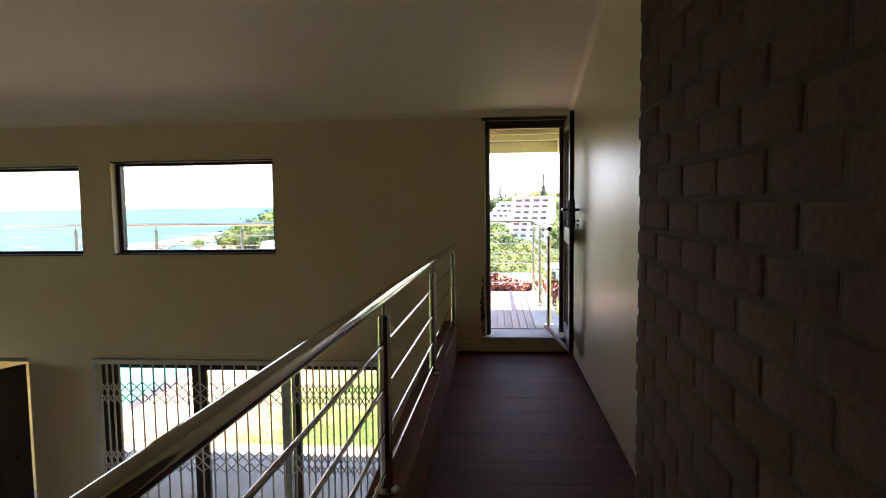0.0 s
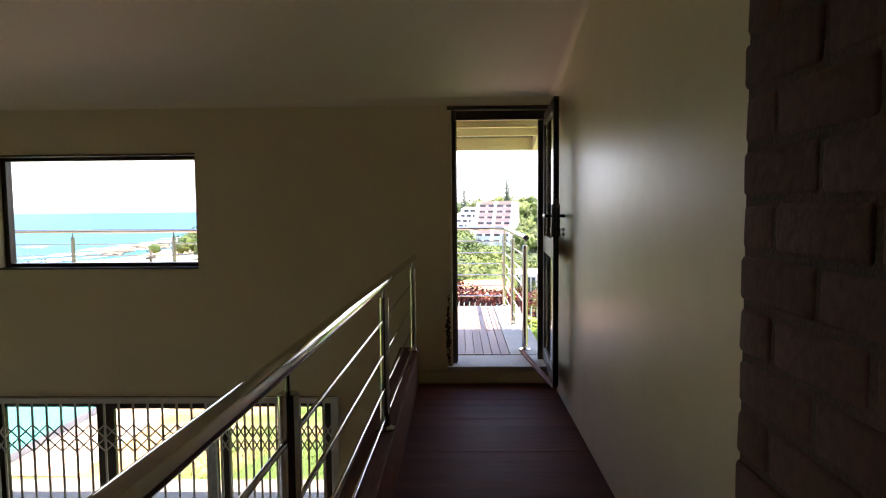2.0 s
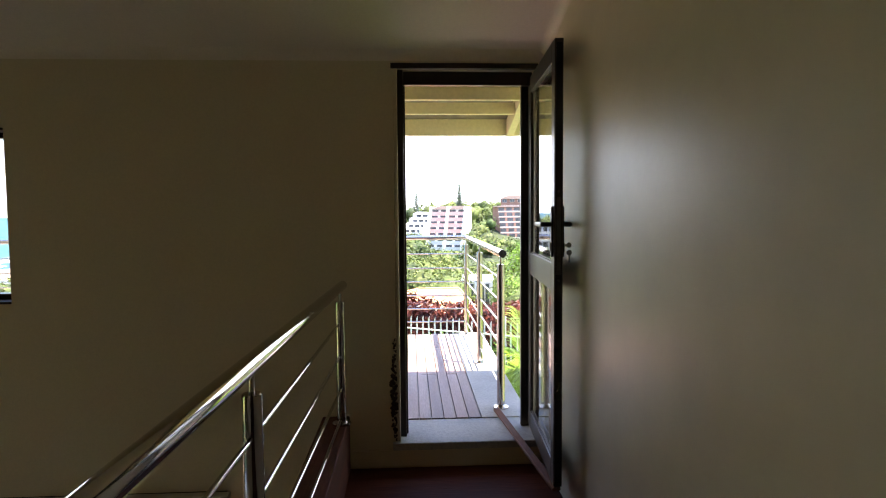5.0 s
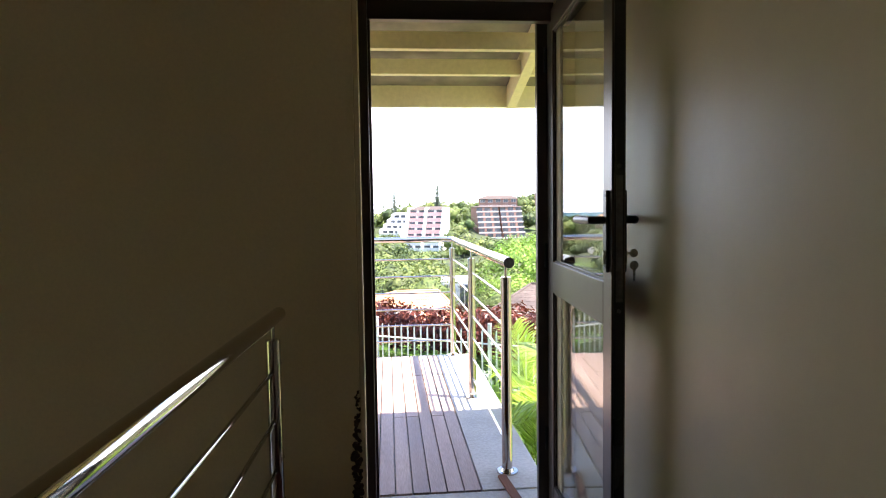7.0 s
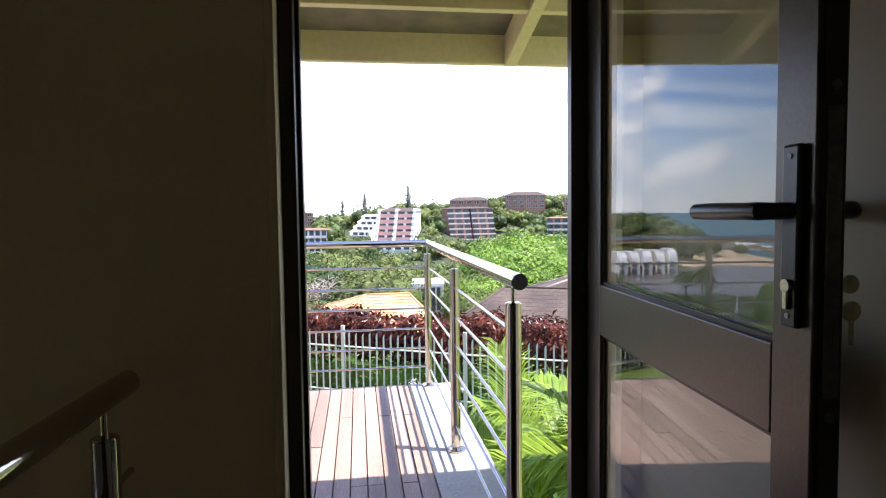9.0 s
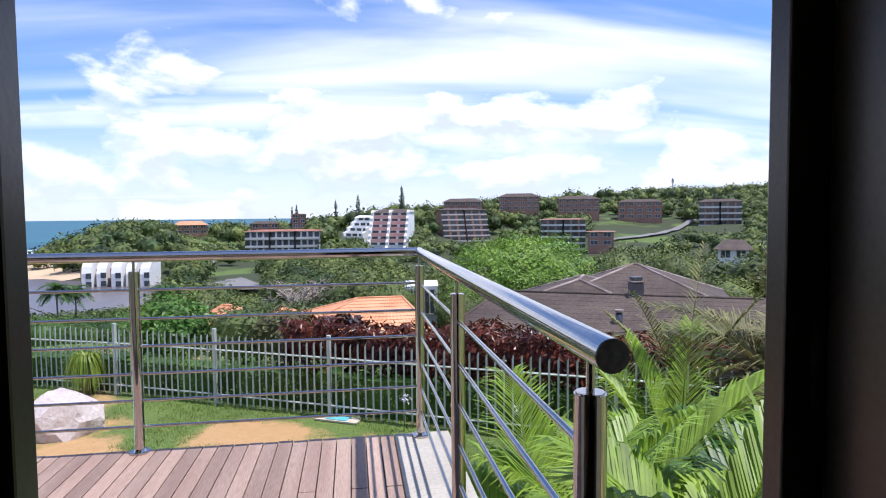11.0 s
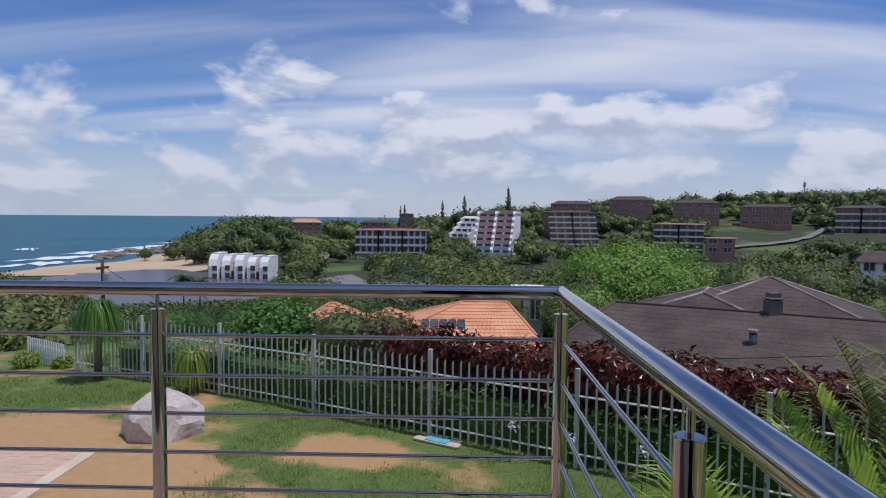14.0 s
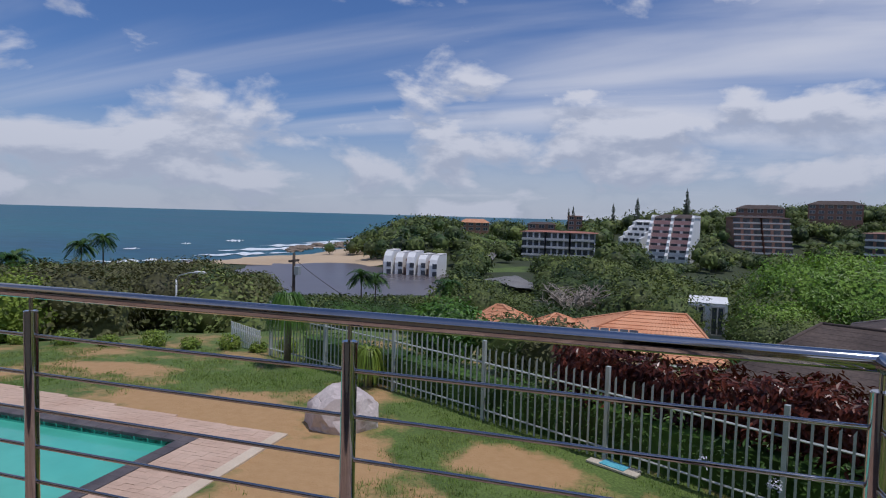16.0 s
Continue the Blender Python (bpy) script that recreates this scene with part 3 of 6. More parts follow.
def ground_z(x, y):
    dx, dy = x - HOME.x, y - HOME.y
    r = math.hypot(dx, dy)
    az = math.degrees(math.atan2(dx, dy))
    i = max(k for k in range(len(AZ) - 1) if AZ[k] <= az or k == 0)
    u = (az - AZ[i]) / (AZ[i + 1] - AZ[i])
    u = u * u * (3 - 2 * u)
    j = max(k for k in range(len(RR) - 1) if RR[k] <= r)
    w = min(1, (r - RR[j]) / (RR[j + 1] - RR[j]))
    p, q = PROFILE[AZ[i]], PROFILE[AZ[i + 1]]
    z = (1 - u) * ((1 - w) * p[j] + w * p[j + 1]) + u * ((1 - w) * q[j] + w * q[j + 1])
    k = min(1, max(0, (r - 18) / 60))
    bumpz = (noise.noise((x * 0.03, y * 0.03, 1)) * 1.4 + noise.noise((x * 0.11, y * 0.11, 5)) * 0.5) * k
    if abs(z - SEA_Z) < 3:
        bumpz *= 0.25
    return z + bumpz + noise.noise((x * 0.5, y * 0.5, 9)) * 0.03


POOL = (-15.0, -7.1, 9.6, 15.42)
radii = [0.6 * k for k in range(0, 48)] + [29 * 1.055 ** k for k in range(0, 76)] + [2300, 3200, 4700]
steps = [-58 + 0.75 * k for k in range(0, 143)]
steps = [-180 + 4.0 * k for k in range(0, 31)] + steps + [50 + 5 * k for k in range(0, 26)]
verts, faces = [], []
for r in radii:
    for a in steps:
        x, y = HOME.x + r * math.sin(radians(a)), HOME.y + r * math.cos(radians(a))
        verts.append((x, y, ground_z(x, y) if r < 1500 else -26))
n = len(steps)
for i in range(len(radii) - 1):
    for j in range(n - 1):
        c = [i * n + j, i * n + j + 1, (i + 1) * n + j + 1, (i + 1) * n + j]
        mx = sum(verts[k][0] for k in c) / 4
        my = sum(verts[k][1] for k in c) / 4
        if POOL[0] - 0.3 < mx < POOL[1] + 0.35 and POOL[2] - 0.3 < my < POOL[3] + 0.35:
            continue
        if -8 < mx < 1.1 and -5 < my < 5.6:
            continue
        faces.append(c[::-1])
structure(raw("ground", verts, faces, GROUND, smooth=True), "worn lawn and sandy soil falling to the valley", "ground")


def disc_sector(r0, r1, z, rings=40):
    v, f = [], []
    angs = [-180 + 3 * k for k in range(121)]
    for i in range(rings + 1):
        r = r0 * (r1 / r0) ** (i / rings)
        for a in angs:
            v.append((HOME.x + r * math.sin(radians(a)), HOME.y + r * math.cos(radians(a)), z))
    m = len(angs)
    for i in range(rings):
        for j in range(m - 1):
            f.append((i * m + j, (i + 1) * m + j, (i + 1) * m + j + 1, i * m + j + 1))
    return v, f


structure(raw("water_sea", *disc_sector(80, 4900, SEA_Z), SEA), "blue-green sea out to the horizon", "sea")

# ---- things of the house ----
def railing(name, label, p0, p1, posts, bars, post_top, base_z, cap0=False, extra=None):
    """A run of stainless railing: handrail, posts with pin and flange, thin bars. p0, p1: the handrail's axis."""
    p0, p1 = Vector(p0), Vector(p1)
    rail = tagged(empty(name, (p0.x, p0.y, base_z)), label, "railing")
    o = Vector(rail.location)
    d = (p1 - p0).normalized()
    bm = tube(p0 - o, p1 - o, 0.0254, 40)
    h = autosmooth(part("handrail", bm, STEEL, rail))
    if cap0:
        c = tube(p0 - o - d * 0.0025, p0 - o + d * 0.001, 0.0248, 32)
        part("end_cap", c, DULLSTEEL, h, "dark round end cap")
    for x, y in posts:
        t = (Vector((x, y)) - p0.xy).dot(d.xy.normalized()) / (p1 - p0).xy.length
        ax = p0.lerp(p1, t).z
        top = ax + post_top
        b = Vector((x, y, base_z)) - o
        bm = tube(b, b + Vector((0, 0, top - base_z)), 0.0254, 28)
        es = [e for e in bm.edges if all(abs(v.co.z - (b.z + top - base_z)) < 1e-5 for v in e.verts)]
        bmesh.ops.bevel(bm, geom=es, offset=0.003, segments=2, affect="EDGES")
        p = autosmooth(part("post", bm, STEEL, rail))
        autosmooth(part("pin", tube(b + Vector((0, 0, top - base_z - 0.002)), b + Vector((0, 0, ax - base_z - 0.015)), 0.007, 12), STEEL, p))
        fl = tube(b, b + Vector((0, 0, 0.008)), 0.05, 28)
        tube(b + Vector((0, 0, 0.008)), b + Vector((0, 0, 0.022)), 0.034, 28, fl, r2=0.028)
        autosmooth(part("flange", fl, STEEL, p))
    for z in bars:
        a, b = Vector((p0.x, p0.y, p0.z + z)) - o, Vector((p1.x, p1.y, p1.z + z)) - o
        if cap0:
            a += d * 0.08
        autosmooth(part("bar", tube(a, b, 0.0075, 14), STEEL, rail))
    return rail


OUTBARS = (-0.169, -0.318, -0.460, -0.604, -0.743, -0.879)
railing("balcony_railing", "polished stainless balcony railing with six thin bars", (0.93, 6.01, 1.165), (0.93, 8.51, 1.165), [(0.93, 6.09), (0.93, 7.29), (0.93, 8.505)], OUTBARS, -0.073, DECK_Z, cap0=True)
railing("balcony_railing", "long polished stainless railing along the deck front", (0.943, 8.51, 1.165), (-8.1, 8.51, 1.165), [(-0.535, 8.51), (-1.88, 8.51), (-3.38, 8.51), (-4.72, 8.51), (-6.0, 8.51), (-7.3, 8.51)], OUTBARS, -0.073, DECK_Z)
railing("landing_railing", "polished stainless railing along the landing with four bars", (-0.122, -2.0, 1.138), (-0.028, 5.545, 1.034), [(-0.118, -1.70), (-0.095, 0.16), (-0.072, 2.02), (-0.051, 3.70), (-0.030, 5.43)], (-0.185, -0.362, -0.54, -0.70), -0.074, 0.298)

# ---- entrance door ----
door = structure(empty("door_1", (0.65, WALL_Y, 0.14)), "dark bronze glazed door standing open inward", "door")


def at_door(lo, hi):
    o = Vector(door.location)
    return Vector(lo) - o, Vector(hi) - o


for nm, lo, hi in (("frame_jamb", (0.283, 5.63, 0.143), (0.316, 5.715, 2.222)), ("frame_jamb", (1.001, 5.758, 0.143), (1.050, 5.790, 2.222)), ("frame_head", (0.316, 5.675, 2.148), (1.050, 5.715, 2.222)),
                   ("door_stop", (0.316, 5.68, 0.143), (0.326, 5.715, 2.148)), ("frame_lip", (0.25, 5.550, 2.212), (1.06, 5.585, 2.242))):
    # right jamb gets the lighter leaf bronze: light falling on it, put into colour
    part(nm, box(*at_door(lo, hi), 0.003), LEAFPAINT if lo[0] > 1 else FRAME, door)
structure(part("trim_reveal", box((0.2622, WALL_Y - 0.002, 0.143), (0.283, OUT_Y - 0.01, 2.224), 0.003), PLASTER), "thin plaster reveal beside the door frame", "reveal")
# paler than the wall to stand in for daylight bounced off the deck
structure(part("trim_lintel", box((0.2622, 5.588, 2.224), (1.051, OUT_Y - 0.01, 2.2348)), CEILING), "underside of the door lintel, bounced daylight put into its pale colour", "lintel")

leaf = empty("door_leaf", (0, 0, 0))
leaf.parent = door
# leaf frame: x along its width from the hinge, y its thickness
hinge, free = Vector((1.042, 5.752)), Vector((0.993, 4.889))
LW = (free - hinge).length
leaf.location = Vector((hinge.x, hinge.y, 0.165)) - Vector(door.location)
leaf.rotation_euler = (0, 0, math.atan2(free.y - hinge.y, free.x - hinge.x))
LH, ST, SH, TH = 2.030, 0.080, 0.100, 0.039
for nm, lo, hi in (("stile", (0, 0, 0), (SH, TH, LH)), ("stile", (LW - ST, 0, 0), (LW, TH, LH)), ("bottom_rail", (SH, 0, 0), (LW - ST, TH, 0.105)), ("middle_rail", (SH, 0, 0.905), (LW - ST, TH, 1.030)), ("top_rail", (SH, 0, LH - 0.09), (LW - ST, TH, LH))):
    part(nm, box(lo, hi, 0.003), LEAFPAINT, leaf)
for z0, z1 in ((0.105, 0.905), (1.030, LH - 0.09)):
    # the glass sits back from the face, held by thin dark beads
    part("pane", box((SH - 0.004, 0.013, z0 - 0.004), (LW - ST + 0.004, 0.019, z1 + 0.004)), DOORGLASS, leaf, "clear reflective door glass")
    for y0, y1, t in ((0.008, 0.0125, 0.007), (0.0195, TH - 0.002, 0.014)):
        bm = bmesh.new()
        box((SH, y0, z0), (SH + t, y1, z1), bm=bm)
        box((LW - ST - t, y0, z0), (LW - ST, y1, z1), bm=bm)
        box((SH + t, y0, z0), (LW - ST - t, y1, z0 + t), bm=bm)
        box((SH + t, y0, z1 - t), (LW - ST - t, y1, z1), bm=bm)
        part("glazing_bead", bm, FRAME, leaf)
part("edge_strip", box((LW, 0.006, 0.02), (LW + 0.004, TH - 0.006, LH - 0.02)), BLACK, leaf)
part("lock_plate", box((LW + 0.004, 0.010, 0.98), (LW + 0.007, TH - 0.010, 1.33), 0.001), DULLSTEEL, leaf, "dull steel lock plate in the door edge")
for z in (0.955, 1.355):
    part("lock_screw", tube((LW + 0.003, TH / 2, z), (LW + 0.0065, TH / 2, z), 0.006, 10), DULLSTEEL, leaf)
# levers on both faces
HX, HZ, KZ = LW - 0.034, 1.207, 1.105
for s, y in ((-1, 0.0), (1, TH)):
    hd = part("handle_plate", box((HX - 0.017, min(y, y + s * 0.010), 1.060), (HX + 0.017, max(y, y + s * 0.010), 1.290), 0.004), BLACK, leaf, "black lever handle plate")
    e = 0.048 if s < 0 else 0.040
    bm = sweep([Vector((HX, y + s * 0.008, HZ)), Vector((HX, y + s * (e - 0.010), HZ)), Vector((HX - 0.006, y + s * (e - 0.002), HZ)), Vector((HX - 0.026, y + s * e, HZ)), Vector((HX - 0.100, y + s * e, HZ)), Vector((HX - 0.160, y + s * e, HZ)), Vector((HX - 0.166, y + s * e, HZ))], [0.011, 0.011, 0.012, 0.0115, 0.0125, 0.0115, 0.006], 14)
    autosmooth(part("lever", bm, BLACK, hd))
    cyl = tube((HX, y + s * 0.009, KZ + 0.008), (HX, y + s * 0.015, KZ + 0.008), 0.0085, 16)
    box((HX - 0.005, min(y + s * 0.009, y + s * 0.015), KZ - 0.022), (HX + 0.005, max(y + s * 0.009, y + s * 0.015), KZ + 0.006), 0.002, cyl)
    part("lock_cylinder", cyl, BRASS, hd, "pale nickel profile cylinder")
    for z in (1.075, 1.275):
        part("plate_screw", tube((HX, y + s * 0.009, z), (HX, y + s * 0.0112, z), 0.004, 10), GREYMETAL, hd)
key = sweep([Vector((HX, TH + 0.014, KZ + 0.008)), Vector((HX, TH + 0.030, KZ + 0.008))], 0.004, 8)
bmesh.ops.create_cone(key, cap_ends=True, segments=14, radius1=0.012, radius2=0.012, depth=0.003, matrix=Matrix.Translation((HX, TH + 0.034, KZ + 0.008)) @ Matrix.Rotation(math.pi / 2, 4, "Y"))
bmesh.ops.create_cone(key, cap_ends=True, segments=14, radius1=0.013, radius2=0.013, depth=0.003, matrix=Matrix.Translation((HX + 0.003, TH + 0.034, KZ - 0.026)) @ Matrix.Rotation(math.pi / 2, 4, "Y"))
box((HX + 0.002, TH + 0.031, KZ - 0.070), (HX + 0.004, TH + 0.038, KZ - 0.036), 0.0006, key)
part("keys", key, BRASS, leaf, "pair of keys hanging in the lock")
for z in (0.22, 1.0, 1.80):
    part("hinge", tube((-0.008, -0.004, z), (-0.008, -0.004, z + 0.10), 0.009, 12), BLACK, leaf, smooth=True)
# loose timber strip under the leaf, running out over the threshold
bar = part("weather_bar", box((0, -0.020, 0), (1.16, 0.020, 0.014), 0.003), FASTWOOD, door, "worn brown timber weather bar")
bar.location, bar.rotation_euler = Vector((1.005, 4.875, 0.1515)) - Vector(door.location), (0, 0, radians(95.6))

# broken plaster beside the door jamb
bm = bmesh.new()
rng = random.Random(4)
for k in range(44):
    z = 0.15 + 0.0135 * k
    wide = 0.45 + 0.55 * math.sin(math.pi * min(1, k / 38)) + 0.3 * noise.noise((k * 0.31, 2, 0))
    for q in range(3):
        s = rng.uniform(0.008, 0.016) * max(0.4, wide)
        bmesh.ops.create_icosphere(bm, subdivisions=1, radius=s, matrix=Matrix.Translation((0.262 - rng.random() * 0.030 * max(0.2, wide), WALL_Y - 0.001, z + rng.uniform(-0.006, 0.006))) @ Matrix.Rotation(rng.uniform(0, 3), 4, "Y") @ Matrix.Diagonal((1.1, 0.35, 0.8, 1)))
structure(part("trim_broken_plaster", bm, MORTAR), "chipped dark broken plaster beside the door jamb", "damaged plaster")


# ---- windows ----
def window(name, x0, x1, z0, z1, label):
    w = structure(empty(name, ((x0 + x1) / 2, 5.66, z0)), label, "window")
    o = Vector(w.location)
    t = 0.045
    bm = bmesh.new()
    for lo, hi in (((x0, 5.65, z0), (x0 + t, 5.72, z1)), ((x1 - t, 5.65, z0), (x1, 5.72, z1)), ((x0 + t, 5.65, z0), (x1 - t, 5.72, z0 + t)), ((x0 + t, 5.65, z1 - t), (x1 - t, 5.72, z1))):
        box(Vector(lo) - o, Vector(hi) - o, 0.002, bm)
    part("window_frame", bm, FRAME, w)
    part("pane", box(Vector((x0 + t, 5.682, z0 + t)) - o, Vector((x1 - t, 5.688, z1 - t)) - o), GLASS, w)
    bm = bmesh.new()
    box(Vector((x0, WALL_Y - 0.004, z0)) - o, Vector((x1, 5.65, z0 + 0.014)) - o, 0.002, bm)
    part("window_sill", bm, FRAME, w, "dark narrow window sill")
    bm = box(Vector((x0, WALL_Y - 0.003, z1 - 0.016)) - o, Vector((x1, 5.65, z1)) - o, 0.002)
    part("head_trim", bm, FRAME, w)
    return w


window("window_1", -3.47, -1.795, 0.955, 1.895, "fixed window in a dark brown frame facing the sea")
window("window_2", -5.48, -3.81, 0.95, 1.86, "fixed window in a dark brown frame facing the sea")
window("window_3", -7.5, -5.82, 0.95, 1.86, "fixed window in a dark brown frame facing the sea")

def unseen_glazing(name, y0, y1, z0, z1, bays):
    w = structure(empty(name, (-8.1, (y0 + y1) / 2, z0)), "assumed wide glazing out of view that lets daylight into the room", "window")
    L, H = (y1 - y0) / 2, z1 - z0
    bm = bmesh.new()
    for k in range(bays + 1):
        y = min(max(-L + k * 2 * L / bays - 0.03, -L), L - 0.06)
        box((-0.04, y, 0.06), (0.04, y + 0.06, H - 0.06), bm=bm)
    box((-0.04, -L, 0), (0.04, L, 0.06), bm=bm)
    box((-0.04, -L, H - 0.06), (0.04, L, H), bm=bm)
    part("window_frame", bm, FRAME, w)
    for k in range(bays):
        part("pane", box((-0.003, -L + 0.02 + k * 2 * L / bays, 0.06), (0.003, -L - 0.02 + (k + 1) * 2 * L / bays, H - 0.06)), GLASS, w)


# out of view: assumed here and sized to brighten the room
unseen_glazing("window_4", 1.2, 4.9, LOW, 0.3, 3)

# sliding door below
slider = structure(empty("door_2", (-2.2, 5.66, LOW)), "three-panel sliding glass door with dark frames", "sliding door")
o = Vector(slider.location)
X0, X1, ZT = -3.73, -0.685, -0.11
bm = bmesh.new()
for lo, hi in (((X0, 5.60, LOW), (X0 + 0.06, 5.74, ZT)), ((X1 - 0.06, 5.60, LOW), (X1, 5.74, ZT)), ((X0 + 0.06, 5.60, ZT - 0.06), (X1 - 0.06, 5.74, ZT)), ((X0 + 0.06, 5.60, LOW), (X1 - 0.06, 5.74, LOW + 0.05))):
    box(Vector(lo) - o, Vector(hi) - o, 0.003, bm)
part("frame", bm, FRAME, slider)
edges = [X0 + 0.06, X0 + 0.06 + 0.98, X0 + 0.06 + 1.95, X1 - 0.06]
for k, (a, b) in enumerate(zip(edges, edges[1:])):
    y = 5.635 if k % 2 else 5.685
    pn = empty("sliding_panel", (0, 0, 0))
    pn.parent = slider
    bm = bmesh.new()
    z0, z1 = LOW + 0.052, ZT - 0.062
    for lo, hi in (((a, y, z0), (a + 0.09, y + 0.04, z1)), ((b - 0.09, y, z0), (b, y + 0.04, z1)), ((a + 0.09, y, z0), (b - 0.09, y + 0.04, z0 + 0.1)), ((a + 0.09, y, z1 - 0.07), (b - 0.09, y + 0.04, z1))):
        box(Vector(lo) - o, Vector(hi) - o, 0.003, bm)
    part("panel_frame", bm, FRAME, pn)
    part("pane", box(Vector((a + 0.09, y + 0.018, z0 + 0.1)) - o, Vector((b - 0.09, y + 0.024, z1 - 0.07)) - o), GLASS, pn)

# folding security gate in front of it
gate = tagged(empty("security_gate", (-2.2, 5.53, LOW)), "white enamelled folding trellis security gate across the sliding door", "security gate")
o = Vector(gate.location)
part("top_track", box(Vector((X0 - 0.02, 5.505, ZT - 0.045)) - o, Vector((X1 + 0.02, 5.555, ZT - 0.002)) - o, 0.003), GATE, gate)
part("bottom_track", box(Vector((X0 - 0.02, 5.505, LOW)) - o, Vector((X1 + 0.02, 5.555, LOW + 0.025)) - o, 0.003), GATE, gate)
part("side_channel", box(Vector((X0 - 0.02, 5.51, LOW + 0.025)) - o, Vector((X0 + 0.02, 5.55, ZT - 0.045)) - o, 0.002), GATE, gate)
part("side_channel", box(Vector((X1 - 0.02, 5.51, LOW + 0.025)) - o, Vector((X1 + 0.02, 5.55, ZT - 0.045)) - o, 0.002), GATE, gate)
barxs, x = [], X0 + 0.06
while x < X1 - 0.03:
    barxs.append(x)
    folded = x > X1 - 1.0 or x < X0 + 0.2
    x += 0.066 if folded else 0.122
upright = mesh_of("upright", box((-0.008, -0.006, 0), (0.008, 0.006, ZT - 0.045 - LOW - 0.025), 0.001), GATE)
for bx in barxs:
    piece("upright", upright, gate, Vector((bx, 5.53, LOW + 0.025)) - o)
lattice = {}
for a, b in zip(barxs, barxs[1:]):
    wd = round(b - a, 3)
    if wd not in lattice:
        bm = bmesh.new()
        for s in (-1, 1):
            sweep([Vector((0, 0.009 * s, 0.0)), Vector((wd, 0.009 * s, 0.115))] if s > 0 else [Vector((0, 0.009 * s, 0.115)), Vector((wd, 0.009 * s, 0.0))], 0.0062, 6, bm)
        lattice[wd] = mesh_of("lattice_cross", bm, GATE)
    for z in (-0.45, -0.565, -1.16, -1.275, -1.9, -2.015):
        piece("lattice_cross", lattice[wd], gate, Vector((a, 5.53, z)) - o)
part("lock_stile", box(Vector((X1 - 1.06, 5.508, LOW + 0.026)) - o, Vector((X1 - 1.0, 5.552, ZT - 0.046)) - o, 0.003), GREYMETAL, gate, "grey locking stile")

# door to the terrace, standing open
door3 = structure(empty("door_3", (-4.5, 5.6, LOW)), "dark brown terrace door standing open into the room", "door")
o = Vector(door3.location)
lf = part("door_leaf", box((0, -0.02, 0.01), (0.78, 0.02, -0.17 - LOW), 0.004), FRAME, door3)
lf.location, lf.rotation_euler = (0.0, -0.06, 0), (0, 0, radians(-112))
part("lever", sweep([Vector((0.70, -0.02, 1.02)), Vector((0.70, -0.06, 1.02)), Vector((0.58, -0.065, 1.02))], 0.010, 10), GREYMETAL, lf, "steel lever handle")
bm = bmesh.new()
for lo, hi in (((-5.6, 5.6, LOW), (-5.54, 5.7, -0.11)), ((-4.51, 5.6, LOW), (-4.475, 5.7, -0.11)), ((-5.54, 5.6, -0.165), (-4.51, 5.7, -0.11))):
    box(Vector(lo) - o, Vector(hi) - o, 0.003, bm)
part("door_frame", bm, FRAME, door3)

# ---- pieces of floor, deck and brick wall ----
random.seed(11)
plank_w = 0.14
plank = mesh_of("plank", box((0, 0, -0.022), (RIGHT_X - 0.004, plank_w - 0.0008, 0), 0.0008), PLANK)
y = WALL_Y - 0.016 - plank_w
while y > -3.2:
    ob = piece("plank", plank, landing, (FLOOR_X0 + 0.002, y, random.uniform(-0.0012, 0.0)))
    y -= plank_w
board_w = 0.0775
board = mesh_of("deck_board", box((0, 0, -0.026), (board_w - 0.006, 1, 0), 0.0), DECK)
x = 0.783 - board_w
while x > -8.0:
    cut = random.choice((6.55, 6.95, 7.45, 7.9))
    for a, b in ((OUT_Y + 0.142, cut - 0.003), (cut, 8.545)):
        piece("deck_board", board, balcony, (x, a, DECK_Z - random.uniform(0, 0.003)), 0, (1, b - a, 1))
    x -= board_w

BH, BL, J, CH = 0.0805, 0.224, 0.010, 0.0905


def brick_mesh(length, depth):
    bm = box((-depth, -length, 0), (0, 0, BH))
    es = list(bm.edges)
    bmesh.ops.bevel(bm, geom=es, offset=0.011, segments=3, affect="EDGES", profile=0.5)
    for v in bm.verts:
        v.co += Vector((noise.noise(v.co * 30) * 0.003, noise.noise(v.co * 25 + Vector((3, 0, 0))) * 0.003, noise.noise(v.co * 28 + Vector((0, 5, 0))) * 0.002))
    return mesh_of("brick", bm, BRICK, True)


full, header = brick_mesh(BL, 0.06), brick_mesh(0.107, 0.20)
for c in range(44):
    z, y = 0.004 + c * CH, 1.704
    while y > -0.9:
        me, ln = (header, 0.107) if y == 1.704 and c % 2 else (full, BL)
        ob = piece("brick", me, pier, (0.823 + random.uniform(-0.002, 0.003), y - ln, z), math.pi)
        ob.rotation_euler.x = random.uniform(-0.006, 0.006)
        y -= ln + J
    if c % 2 == 0:
        piece("brick", full, pier, (1.096, 1.643, z), -math.pi / 2, (1, 0.9, 1))

